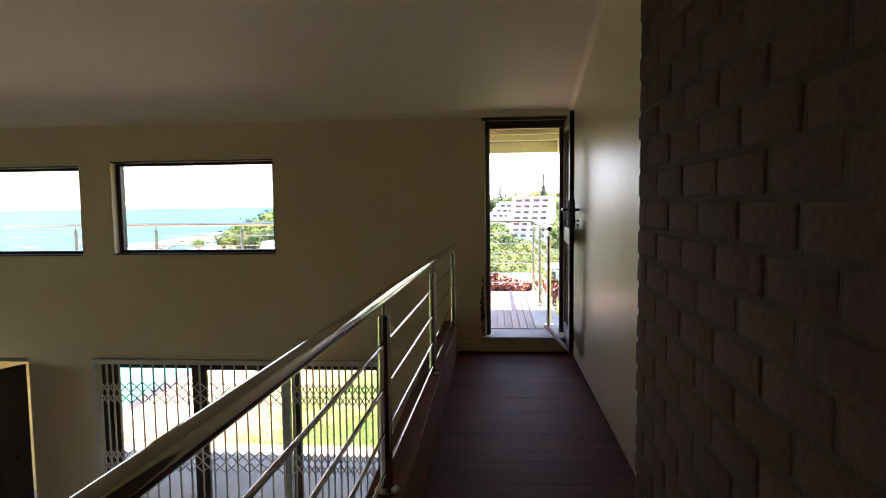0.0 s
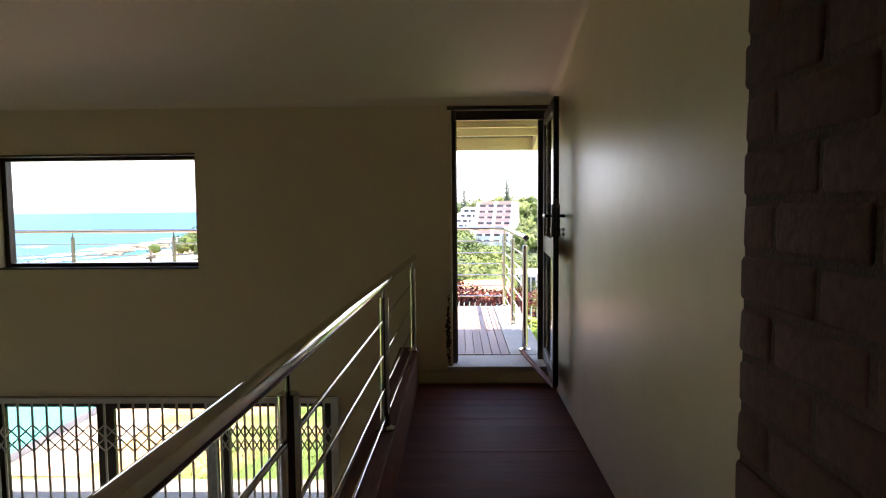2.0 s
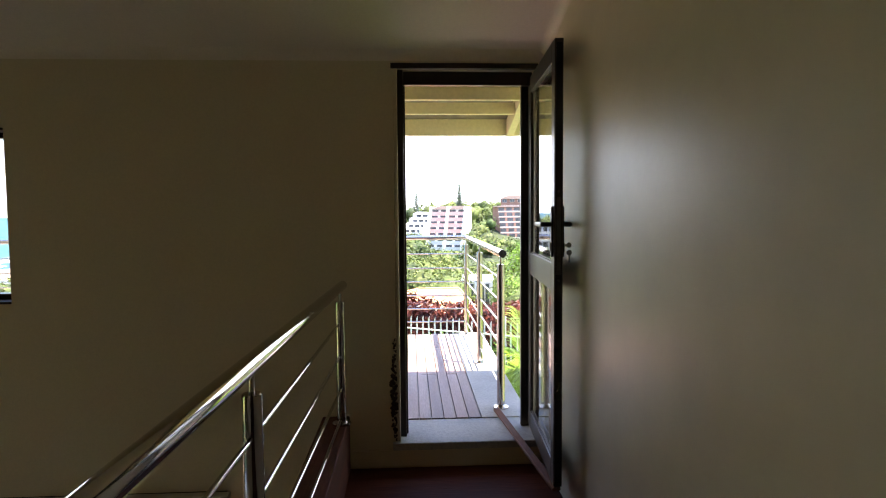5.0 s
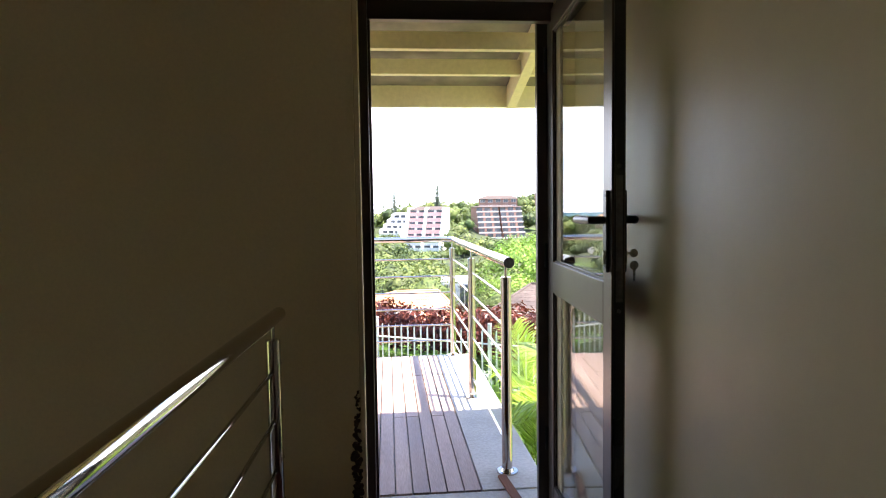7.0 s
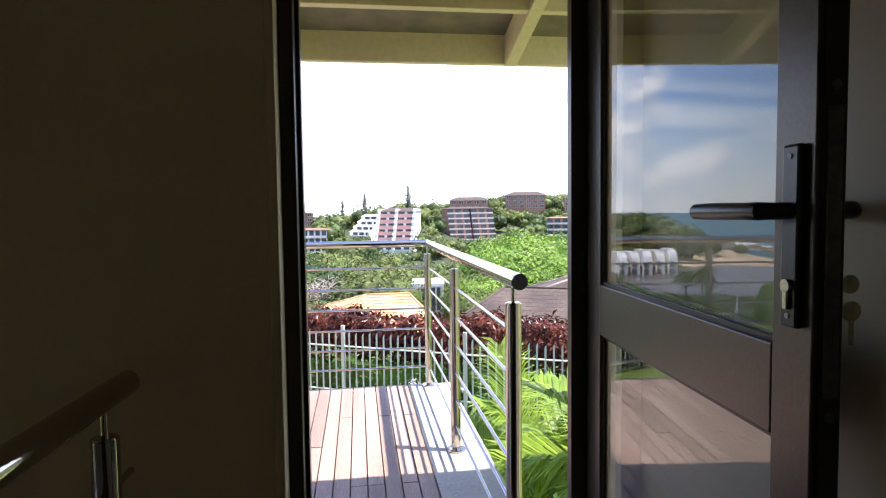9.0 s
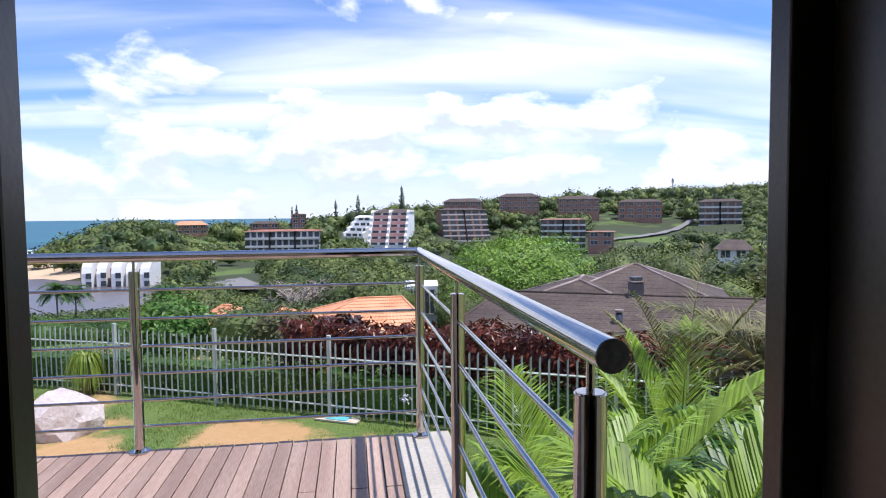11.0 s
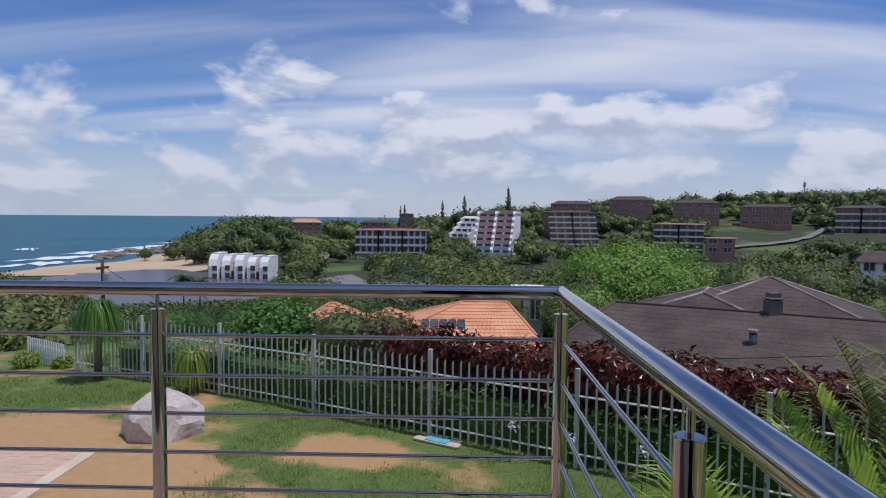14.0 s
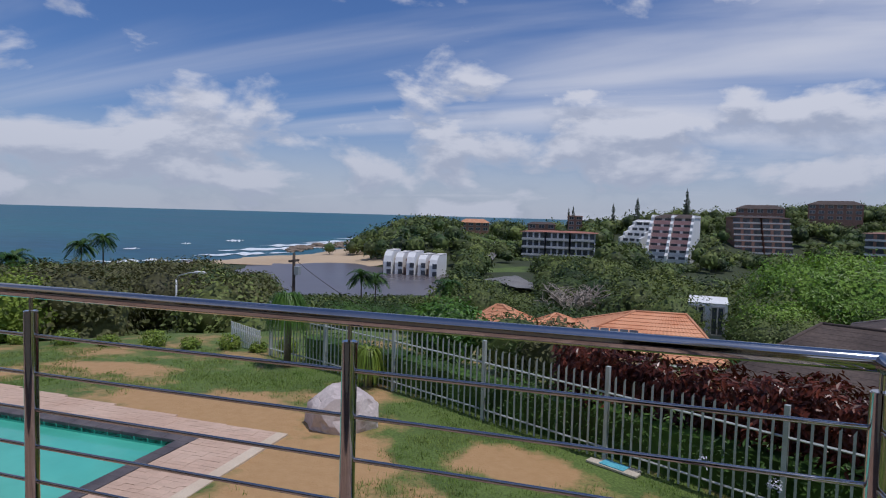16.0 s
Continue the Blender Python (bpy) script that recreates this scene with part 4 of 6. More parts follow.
# ---- garden ----
def leaf_quads(centres, normals, size, rng, aspect=1.8, droop=0.0):
    """One bent leaf of two triangles-pairs at each centre, as arrays."""
    v, f = [], []
    for c, nrm in zip(centres, normals):
        s = size * rng.uniform(0.6, 1.35)
        d = Vector((rng.gauss(0, 1), rng.gauss(0, 1), rng.gauss(0, 1) - droop))
        d = (d - nrm * d.dot(nrm) * 0.6).normalized()
        w = d.cross(nrm)
        w = w.normalized() if w.length > 1e-4 else Vector((1, 0, 0))
        i = len(v)
        tip = c + d * s * aspect
        mid = c + d * s * aspect * 0.5 + nrm * s * 0.18
        v += [c, mid + w * s * 0.5, tip, mid - w * s * 0.5]
        f += [(i, i + 1, i + 2), (i, i + 2, i + 3)]
    return v, f


def lump(rng, k, r):
    """A point on an uneven rounded crown and its outward direction."""
    d = Vector((rng.gauss(0, 1), rng.gauss(0, 1), rng.gauss(0, 1))).normalized()
    q = 1 + 0.30 * noise.noise(d * 1.7 + Vector((k, 0, 0))) + 0.18 * noise.noise(d * 4.1 + Vector((0, k, 0)))
    return d, q * r


def crown_mesh(rng, radius, squash, count, leaf, k, droop=0.0, aspect=1.8):
    cs, ns = [], []
    for _ in range(count):
        d, q = lump(rng, k, 1.0)
        q *= rng.uniform(0.72, 1.05)
        cs.append(Vector((d.x * q * radius, d.y * q * radius, d.z * q * radius * squash)))
        ns.append((d + Vector((0, 0, 0.5))).normalized())
    return leaf_quads(cs, ns, leaf, rng, aspect, droop)


def core(rng, radius, squash, k):
    """The dark inside of a crown."""
    bm = bmesh.new()
    bmesh.ops.create_icosphere(bm, subdivisions=2, radius=1.0)
    for v in bm.verts:
        d = v.co.normalized()
        q = 1 + 0.30 * noise.noise(d * 1.7 + Vector((k, 0, 0))) + 0.18 * noise.noise(d * 4.1 + Vector((0, k, 0)))
        v.co = Vector((d.x * q * radius * 0.8, d.y * q * radius * 0.8, d.z * q * radius * squash * 0.8))
    return bm


def tree(name, label, x, y, height, radius, squash, leaf, count, mat, seed, category="tree", trunk_r=0.16, z=None):
    """A tree: tapered trunk, limbs, and a crown of separate leaf clumps."""
    rng = random.Random(seed)
    z0 = ground_z(x, y) - 0.1 if z is None else z
    t = tagged(empty(name, (x, y, z0)), label, category)
    cz = height - radius * squash
    pts = [Vector((0, 0, 0)), Vector((rng.uniform(-0.1, 0.1), 0.05, cz * 0.45)), Vector((rng.uniform(-0.2, 0.2), 0, cz))]
    tr = part("trunk", sweep(pts, [trunk_r, trunk_r * 0.7, trunk_r * 0.45], 10), TRUNK, t, smooth=True)
    for _ in range(5):
        d, q = lump(rng, seed, radius * 0.75)
        a = pts[1].lerp(pts[2], rng.uniform(0.2, 0.9))
        e = Vector((d.x * q, d.y * q, cz + abs(d.z) * q * squash * 0.6))
        part("limb", sweep([a, a.lerp(e, 0.5) + Vector((0, 0, 0.1)), e], [trunk_r * 0.4, trunk_r * 0.25, trunk_r * 0.1], 6), TRUNK, t, smooth=True)
    v, f = crown_mesh(rng, radius, squash, count, leaf, seed)
    bm = core(rng, radius, squash, seed)
    i = len(v)
    bm.verts.index_update()
    v = v + [w.co.copy() for w in bm.verts]
    f = f + [tuple(i + w.index for w in fc.verts) for fc in bm.faces]
    bm.free()
    c = raw("crown", [p + Vector((0, 0, cz)) for p in v], f, mat, t)
    return t


# palisade fence
FA, FB = Vector((-9.6, 22.25)), Vector((9.5, 12.45))
FD = (FB - FA).normalized()
fence = tagged(empty("palisade_fence", (FA.x, FA.y, -2.6), math.atan2(FD.y, FD.x)), "grey galvanised palisade fence across the sloping lawn", "fence")
FL = (FB - FA).length
post_me = mesh_of("post", box((-0.035, -0.035, -0.3), (0.035, 0.035, 1.62), 0.004), FENCE)
bm = box((-0.017, -0.006, 0.03), (0.017, 0.006, 1.44))
for v in bm.verts:
    if v.co.z > 1.4 and v.co.x > 0:
        v.co.z += 0.05
pale_me = mesh_of("pale", bm, FENCE)
s = 0.0
while s < FL:
    gx, gy = FA + FD * s
    piece("post", post_me, fence, (s, 0, max(ground_z(gx, gy), -3.1) + 2.6))
    for k in range(1, 17):
        q = s + k * 2.72 / 17
        gx, gy = FA + FD * q
        piece("pale", pale_me, fence, (q, -0.03, max(ground_z(gx, gy), -3.1) + 2.6), 0, (1, 1, 1 + random.uniform(-0.01, 0.01)))
    for z in (0.22, 1.17):
        a = max(ground_z(*(FA + FD * s)), -3.1) + 2.6
        b = max(ground_z(*(FA + FD * (s + 2.72))), -3.1) + 2.6
        part("rail", sweep([Vector((s, 0, z + a)), Vector((s + 2.72, 0, z + b))], 0.02, 4), FENCE, fence)
    s += 2.72


# red-brown hedge behind the fence
def hedge(name, label, s0, s1, off, h, thick, mat, leaf, per_m, seed, droop=0.9):
    rng = random.Random(seed)
    n2 = Vector((-FD.y, FD.x))
    cs, ns = [], []
    for _ in range(int((s1 - s0) * per_m)):
        s = rng.uniform(s0, s1)
        hh = h * (1 + 0.16 * noise.noise((s * 0.9, seed, 0)) + 0.10 * noise.noise((s * 2.7, seed, 4)))
        z = hh * rng.random() ** 0.55
        w = thick * (0.5 + 0.2 * noise.noise((s * 1.3, z * 1.2, seed)))
        u = rng.uniform(-1, 1)
        p = FA + FD * s + n2 * (off + w * (1 if u > 0.4 else -1 if u < -0.2 else u * 1.6) * rng.uniform(0.7, 1.1))
        cs.append(Vector((p.x, p.y, ground_z(p.x, p.y) + z)))
        ns.append((Vector((n2.x, n2.y, 0)) * (1 if u > 0 else -1) + Vector((rng.gauss(0, 0.5), rng.gauss(0, 0.5), 0.5 + z / h))).normalized())
    v, f = leaf_quads(cs, ns, leaf, rng, 2.6, droop)
    # dark inside
    for k in range(int((s1 - s0) / 0.5)):
        s = s0 + 0.5 * k
        p0, p1 = FA + FD * s + n2 * off, FA + FD * (s + 0.52) + n2 * off
        hh = h * 0.8 * (1 + 0.16 * noise.noise((s * 0.9, seed, 0)))
        i = len(v)
        for p in (p0, p1):
            for q, z in ((-0.3, -0.2), (-0.3, hh * 0.9), (0, hh), (0.3, hh * 0.9), (0.3, -0.2)):
                c = p + n2 * q * thick
                v.append(Vector((c.x, c.y, ground_z(c.x, c.y) + z)))
        f += [(i + a, i + a + 1, i + a + 6, i + a + 5) for a in range(4)]
    ob = raw(name, v, f, mat)
    return tagged(ob, label, "hedge", kind="stuff")


hedge("hedge", "dense red-brown leafy hedge behind the palisade fence", 9.5, 21.4, 0.85, 1.78, 0.9, REDLEAF, 0.055, 2000, 3)
hedge("green_hedge", "loose green shrubs and creepers growing through the fence", 1.5, 21.4, 0.45, 1.0, 0.8, SHRUB, 0.036, 420, 5, 0.2)

# rock
bm = bmesh.new()
bmesh.ops.create_icosphere(bm, subdivisions=4, radius=1.0)
for v in bm.verts:
    c = v.co.copy()
    c.x, c.y, c.z = c.x * 0.98, c.y * 0.80, c.z * 0.86
    for nx, ny, nz, lim in ((0.15, -0.95, 0.30, 0.42), (-0.86, -0.45, 0.10, 0.58), (0.74, -0.50, 0.42, 0.50), (0.16, -0.16, 0.95, 0.42), (-0.5, 0.7, 0.4, 0.5), (0.62, -0.70, -0.20, 0.52), (-0.45, -0.30, 0.85, 0.47), (0.55, 0.25, 0.80, 0.50), (0.9, 0.3, -0.1, 0.66), (-0.35, -0.85, -0.15, 0.50)):
        nn = Vector((nx, ny, nz)).normalized()
        ex = c.dot(nn) - lim
        if ex > 0:
            c -= nn * ex * 0.985
    c += v.co * (0.020 * noise.noise(v.co * 2.1) + 0.020 * noise.noise(v.co * 9) - 0.05 * max(0, 1 - abs(v.co.z - 0.1 - 0.35 * v.co.x) / 0.05))
    v.co = c
rock = tagged(part("boulder", bm, ROCK), "large pale weathered sandstone boulder on the lawn", "rock")
autosmooth(rock, 18)
rock.location, rock.rotation_euler = (-4.78, 17.2, -2.34), (0.05, -0.06, 0.3)

# pool and paving
pool = tagged(empty("swimming_pool", (-11, 12.5, -2.6)), "green-water swimming pool with charcoal coping and pink paving", "swimming pool")
o = Vector(pool.location)
x0, x1, y0, y1 = POOL
bm = bmesh.new()
box(Vector((x0 - 0.2, y0 - 0.2, -4.1)) - o, Vector((x1 + 0.2, y1 + 0.2, -4.0)) - o, bm=bm)
for lo, hi in (((x0 - 0.2, y0 - 0.2, -4.0), (x0, y1 + 0.2, -2.62)), ((x1, y0 - 0.2, -4.0), (x1 + 0.2, y1 + 0.2, -2.62)), ((x0, y0 - 0.2, -4.0), (x1, y0, -2.62)), ((x0, y1, -4.0), (x1, y1 + 0.2, -2.62))):
    box(Vector(lo) - o, Vector(hi) - o, bm=bm)
part("basin", bm, POOLWATER, pool)
bm = bmesh.new()
bmesh.ops.create_grid(bm, x_segments=24, y_segments=20, size=1, matrix=Matrix.Translation(Vector(((x0 + x1) / 2, (y0 + y1) / 2, -2.72)) - o) @ Matrix.Diagonal(((x1 - x0) / 2, (y1 - y0) / 2, 1, 1)))
part("water", bm, POOLWATER, pool, "still green pool water")
cop = mesh_of("coping_block", box((0, 0, -0.12), (0.29, 0.30, 0.012), 0.01), COPING)
for k in range(int((x1 - x0) / 0.3) + 1):
    piece("coping_block", cop, pool, Vector((x1 + 0.0 - k * 0.3 - 0.0, y1, -2.575)) - o)
for k in range(int((y1 - y0) / 0.3)):
    piece("coping_block", cop, pool, Vector((x1, y1 - (k + 1) * 0.3, -2.575)) - o, 0, (0.9, 1, 1))
v, f = [], []
rng = random.Random(8)


def block(xa, ya, xb, yb, zt):
    i = len(v)
    b = 0.0012
    for x, y, z in ((xa, ya, -2.66), (xb, ya, -2.66), (xb, yb, -2.66), (xa, yb, -2.66), (xa + b, ya + b, zt), (xb - b, ya + b, zt), (xb - b, yb - b, zt), (xa + b, yb - b, zt)):
        v.append((x, y, z))
    f.extend(((i + 4, i + 5, i + 6, i + 7), (i, i + 1, i + 5, i + 4), (i + 1, i + 2, i + 6, i + 5), (i + 2, i + 3, i + 7, i + 6), (i + 3, i, i + 4, i + 7)))


px = POOL[1] + 0.28
while px < -5.72:
    y = 9.5
    while y < 16.35:
        block(px, y, px + 0.1994, y + 0.0994, -2.572 + rng.uniform(-0.003, 0.003))
        y += 0.10
    px += 0.20
px = -15.0
while px < POOL[1] + 0.27:
    y = POOL[3] + 0.31
    while y < 16.35 + 0.55 * (-7 - px) / 8:
        block(px, y, px + 0.1994, y + 0.0994, -2.572 + rng.uniform(-0.003, 0.003))
        y += 0.10
    px += 0.20
tagged(raw("pool_paving", v, f, PAVER), "pink brick paving round the swimming pool", "paving", kind="structure")
structure(part("paving_edge", box((-5.70, 9.5, -2.7), (-5.48, 16.4, -2.565), 0.01), CREAMSTONE), "cream concrete edging strip beside the paving", "edging")
structure(part("terrace", box((-8.4, OUT_Y, -2.75), (1.2, 9.3, -2.53), 0.01), TERRACE), "brown-grey paved terrace under the balcony", "terrace")

# painted board left on the grass
brd = tagged(empty("scrap_board", (0.22, 16.95, -2.58), radians(-28)), "pale timber boards with a turquoise painted panel lying on grass", "board")
part("plank", box((-0.45, -0.09, 0.0), (0.45, 0.09, 0.035), 0.004), PALEWOOD, brd)
part("plank", box((-0.30, 0.12, 0.0), (0.40, 0.22, 0.03), 0.004), PALEWOOD, brd)
part("panel", box((-0.22, -0.06, 0.037), (0.22, 0.17, 0.05), 0.003), BLUEPAINT, brd, "turquoise painted panel")


# palms
def frond_arrays(rng, base, az, length, rise, sag, leaflets, leaf_len, leaf_w, v, f, rv, rf):
    """An arching rib with two rows of narrow drooping leaflets."""
    out = Vector((math.sin(az), math.cos(az), 0))
    side = Vector((math.cos(az), -math.sin(az), 0))
    pts = []
    for k in range(9):
        t = k / 8
        pts.append(base + out * length * (t * 0.85) * (0.35 + 0.65 * t ** 0.5) + Vector((0, 0, rise * length * t - sag * length * t * t)))
    for k in range(8):
        r = 0.012 * (1 - k / 9)
        i = len(rv)
        for p in (pts[k], pts[k + 1]):
            for q in (0, 1, 2):
                rv.append(p + side * r * (q - 1) + Vector((0, 0, r * (1 if q == 1 else -0.4))))
        rf.extend(((i, i + 1, i + 4, i + 3), (i + 1, i + 2, i + 5, i + 4), (i + 2, i, i + 3, i + 5)))
    for n in range(leaflets):
        t = 0.14 + 0.86 * n / leaflets
        k = min(7, int(t * 8))
        p = pts[k].lerp(pts[k + 1], t * 8 - k)
        ax = (pts[k + 1] - pts[k]).normalized()
        ll = leaf_len * (0.45 + 0.8 * math.sin(math.pi * min(1, t * 0.92 + 0.08))) * rng.uniform(0.85, 1.1)
        for sg in (-1, 1):
            d = (ax * 0.75 + side * sg * 0.75 + Vector((0, 0, 0.22 + rng.uniform(-0.12, 0.12)))).normalized()
            w = d.cross(Vector((0, 0, 1))).normalized() * leaf_w
            a, m, e = p, p + d * ll * 0.5, p + d * ll * 0.96 - Vector((0, 0, ll * rng.uniform(0.15, 0.42)))
            i = len(v)
            v += [a - w * 0.3, a + w * 0.3, m - w * 0.5, m + w * 0.5, e]
            f += [(i, i + 1, i + 3, i + 2), (i + 2, i + 3, i + 4)]


def palm(name, label, x, y, crown_z, fronds, length, rise, sag, mat, seed, leaflets=34, leaf_len=0.42, leaf_w=0.028, stems=1, spread=0.0, z=None, trunk=0.06, az0=0.0, az1=360.0):
    rng = random.Random(seed)
    z0 = ground_z(x, y) if z is None else z
    t = tagged(empty(name, (x, y, z0)), label, "palm")
    for s in range(stems):
        a = rng.uniform(0, 6.28)
        top = Vector((math.cos(a) * spread, math.sin(a) * spread, crown_z - z0 + rng.uniform(-0.3, 0.3) * spread))
        foot = Vector((top.x * 0.3, top.y * 0.3, 0))
        part("stem", sweep([foot, foot.lerp(top, 0.5) + Vector((0.02, 0.01, 0)), top], [trunk, trunk * 0.75, trunk * 0.5], 10), TRUNK, t, smooth=True)
        for k in range(fronds):
            v, f, rv, rf = [], [], [], []
            az = radians(az0 + (az1 - az0) * (k + rng.uniform(-0.3, 0.3)) / fronds)
            q = rng.random()
            frond_arrays(rng, top, az, length * rng.uniform(0.75, 1.1), rise * (0.5 + 0.9 * q), sag * (1.15 - 0.4 * q), leaflets, leaf_len, leaf_w, v, f, rv, rf)
            n0 = len(v)
            raw("frond", v + rv, f + [tuple(n0 + i for i in fc) for fc in rf], mat, t)
    return t


palm("areca_palm", "bright yellow-green areca palm beside the balcony", 1.95, 8.35, -0.95, 8, 1.10, 1.35, 0.45, PALMLEAF, 21, stems=2, spread=0.3, trunk=0.035, leaflets=54, leaf_len=0.46, leaf_w=0.019)
palm("areca_palm", "bright yellow-green areca palm growing in the lawn", 3.1, 10.2, -1.2, 7, 1.05, 1.4, 0.4, PALMLEAF, 22, stems=2, spread=0.3, trunk=0.035, leaflets=54, leaf_len=0.46, leaf_w=0.019)
palm("areca_palm", "bright green palm with fronds rising beside the balcony rail", 2.05, 7.35, -0.2, 9, 1.0, 1.0, 0.5, PALMLEAF, 33, stems=1, spread=0.2, trunk=0.035, leaflets=54, leaf_len=0.40, leaf_w=0.019)
palm("drooping_palm", "drooping palm with long drying olive fronds", 4.6, 10.0, -0.75, 18, 1.6, 0.95, 0.75, DRYPALM, 23, stems=2, spread=0.45, leaflets=52, leaf_len=0.60, leaf_w=0.018)
palm("drooping_palm", "drooping palm with long drying olive fronds", 5.9, 11.3, -0.95, 18, 1.7, 0.95, 0.8, DRYPALM, 24, stems=2, spread=0.5, leaflets=52, leaf_len=0.60, leaf_w=0.018)
palm("spiky_palm", "olive palm with stiff upright fronds", 3.9, 10.9, -0.75, 6, 0.95, 1.75, 0.30, DRYPALM, 29, stems=1, spread=0.05, leaf_len=0.24, leaf_w=0.022)
palm("green_palm", "dark green palm below the drying fronds", 3.6, 8.4, -0.95, 12, 1.5, 0.8, 0.6, DARKPALM, 25, stems=2, spread=0.4)
palm("green_palm", "dark green palm below the drying fronds", 5.6, 9.6, -0.7, 13, 1.7, 0.8, 0.6, DARKPALM, 26, stems=2, spread=0.5)


def strap_palm(name, label, x, y, crown_z, leaves, length, width, mat, seed, trunk):
    """A short trunk with a mop of long arching strap leaves that hang down all round."""
    rng = random.Random(seed)
    z0 = ground_z(x, y)
    t = tagged(empty(name, (x, y, z0)), label, "palm")
    h = crown_z - z0
    part("trunk", sweep([Vector((0, 0, -0.1)), Vector((0.03, 0, h * 0.5)), Vector((0, 0.02, h))], [trunk * 1.3, trunk, trunk * 0.8], 12), TRUNK, t, smooth=True)
    v, f = [], []
    for k in range(leaves):
        a = rng.uniform(0, 2 * math.pi)
        out, side = Vector((math.cos(a), math.sin(a), 0)), Vector((-math.sin(a), math.cos(a), 0))
        rise, ln = rng.uniform(0.05, 0.95), length * rng.uniform(0.7, 1.1)
        base = Vector((0, 0, h - 0.05)) + out * trunk * 0.5
        i = len(v)
        for q in range(6):
            u = q / 5
            p = base + out * ln * (0.55 * u - 0.12 * u * u) + Vector((0, 0, ln * (rise * u - (0.75 + rise * 0.7) * u * u)))
            w = width * (1 - u) ** 0.6 * 0.5 + 0.001
            v += [p - side * w, p + side * w]
        f += [(i + 2 * q, i + 2 * q + 1, i + 2 * q + 3, i + 2 * q + 2) for q in range(5)]
    raw("leaves", v, f, mat, t)
    return t


strap_palm("strap_leaf_palm", "short palm with a drooping mop of strap leaves at the fence", -8.35, 21.1, -0.85, 460, 1.45, 0.030, GREENTREE, 27, 0.09)
strap_palm("strap_leaf_palm", "low yellow-green palm with drooping strap leaves by the fence", -5.45, 19.9, -1.75, 360, 1.0, 0.030, LIME, 28, 0.10)

# thin olive-leaved tree at the edge of the garden
rng = random.Random(31)
ot = tagged(empty("olive_leaved_tree", (8.7, 13.3, ground_z(8.7, 13.3))), "sparse olive-brown garden tree with bare twigs", "tree")
trunk_pts = [Vector((0, 0, -0.1)), Vector((0.1, 0, 1.2)), Vector((-0.1, 0.1, 2.4))]
part("trunk", sweep(trunk_pts, [0.10, 0.08, 0.055], 10), TRUNK, ot, smooth=True)
cs, ns = [], []
for k in range(26):
    a = rng.uniform(0, 6.28)
    st = Vector((0, 0, rng.uniform(0.9, 2.3)))
    e = Vector((math.cos(a) * rng.uniform(0.9, 2.0), math.sin(a) * rng.uniform(0.9, 2.0), rng.uniform(2.4, 4.0)))
    m = st.lerp(e, 0.5) + Vector((rng.gauss(0, 0.15), rng.gauss(0, 0.15), -0.1))
    part("branch", sweep([st, m, e], [0.035, 0.02, 0.006], 6), TRUNK, ot, smooth=True)
    for _ in range(5):
        b0 = m.lerp(e, rng.uniform(0.0, 0.95))
        b1 = b0 + Vector((rng.gauss(0, 0.4), rng.gauss(0, 0.4), rng.uniform(-0.15, 0.45)))
        part("twig", sweep([b0, b0.lerp(b1, 0.5) + Vector((0, 0, 0.05)), b1], [0.010, 0.007, 0.003], 5), DEADWOOD, ot)
    for _ in range(300):
        t = rng.uniform(0.35, 1.03)
        p = (st.lerp(m, t * 2) if t < 0.5 else m.lerp(e, t * 2 - 1)) + Vector((rng.gauss(0, 0.2), rng.gauss(0, 0.2), rng.gauss(0, 0.16)))
        cs.append(p)
        ns.append(Vector((rng.gauss(0, 1), rng.gauss(0, 1), rng.gauss(0.4, 1))).normalized())
v, f = leaf_quads(cs, ns, 0.030, rng, 3.0)
raw("leaves", v, f, OLIVELEAF, ot)


# shrubs of the garden border
def shrub(name, label, x, y, r, h, mat, seed, leaf=0.06, count=700):
    rng = random.Random(seed)
    v, f = crown_mesh(rng, r, h / (2 * r), count, leaf, seed, aspect=2.2)
    z = ground_z(x, y) + h * 0.42
    ob = raw(name, [(p.x, p.y, p.z) for p in v], f, mat)
    ob.location = (x, y, z)
    return tagged(ob, label, "shrub")


for k, (x, y, r, h) in enumerate(((-18.2, 21.4, 0.45, 0.7), (-16.8, 21.8, 0.5, 0.8), (-15.3, 22.0, 0.4, 0.6), (-13.9, 22.4, 0.5, 0.9), (-12.6, 22.5, 0.35, 0.6), (-11.4, 22.8, 0.42, 0.8), (-10.3, 22.7, 0.3, 0.5), (-9.4, 22.9, 0.35, 0.7))):
    shrub("border_shrub", "small lime-green shrub in the garden border", x, y, r * 0.8, h * 0.62, LIME, 50 + k, 0.045, 700)["group"] = "border shrubs"
shrub("broadleaf_shrub", "dark green broad-leaved shrub under the railing", 2.1, 11.4, 0.5, 0.8, SHRUB, 61, 0.11, 500)
shrub("broadleaf_shrub", "dark green broad-leaved shrub under the railing", 3.0, 12.4, 0.45, 0.7, SHRUB, 62, 0.10, 400)
for k, (x, y) in enumerate(((2.3, 15.7), (3.3, 15.2), (1.45, 16.2))):
    ag = tagged(empty("agapanthus", (x, y, ground_z(x, y))), "white agapanthus flower on a thin stalk by the fence", "flower", group="agapanthus")
    part("stalk", sweep([Vector((0, 0, 0)), Vector((0.03, 0, 0.6))], 0.008, 6), SHRUB, ag)
    rng = random.Random(70 + k)
    v, f = crown_mesh(rng, 0.10, 0.8, 60, 0.022, k)
    tagged(raw("flower_head", [p + Vector((0.03, 0, 0.62)) for p in v], f, PETAL, ag), kind="stuff")

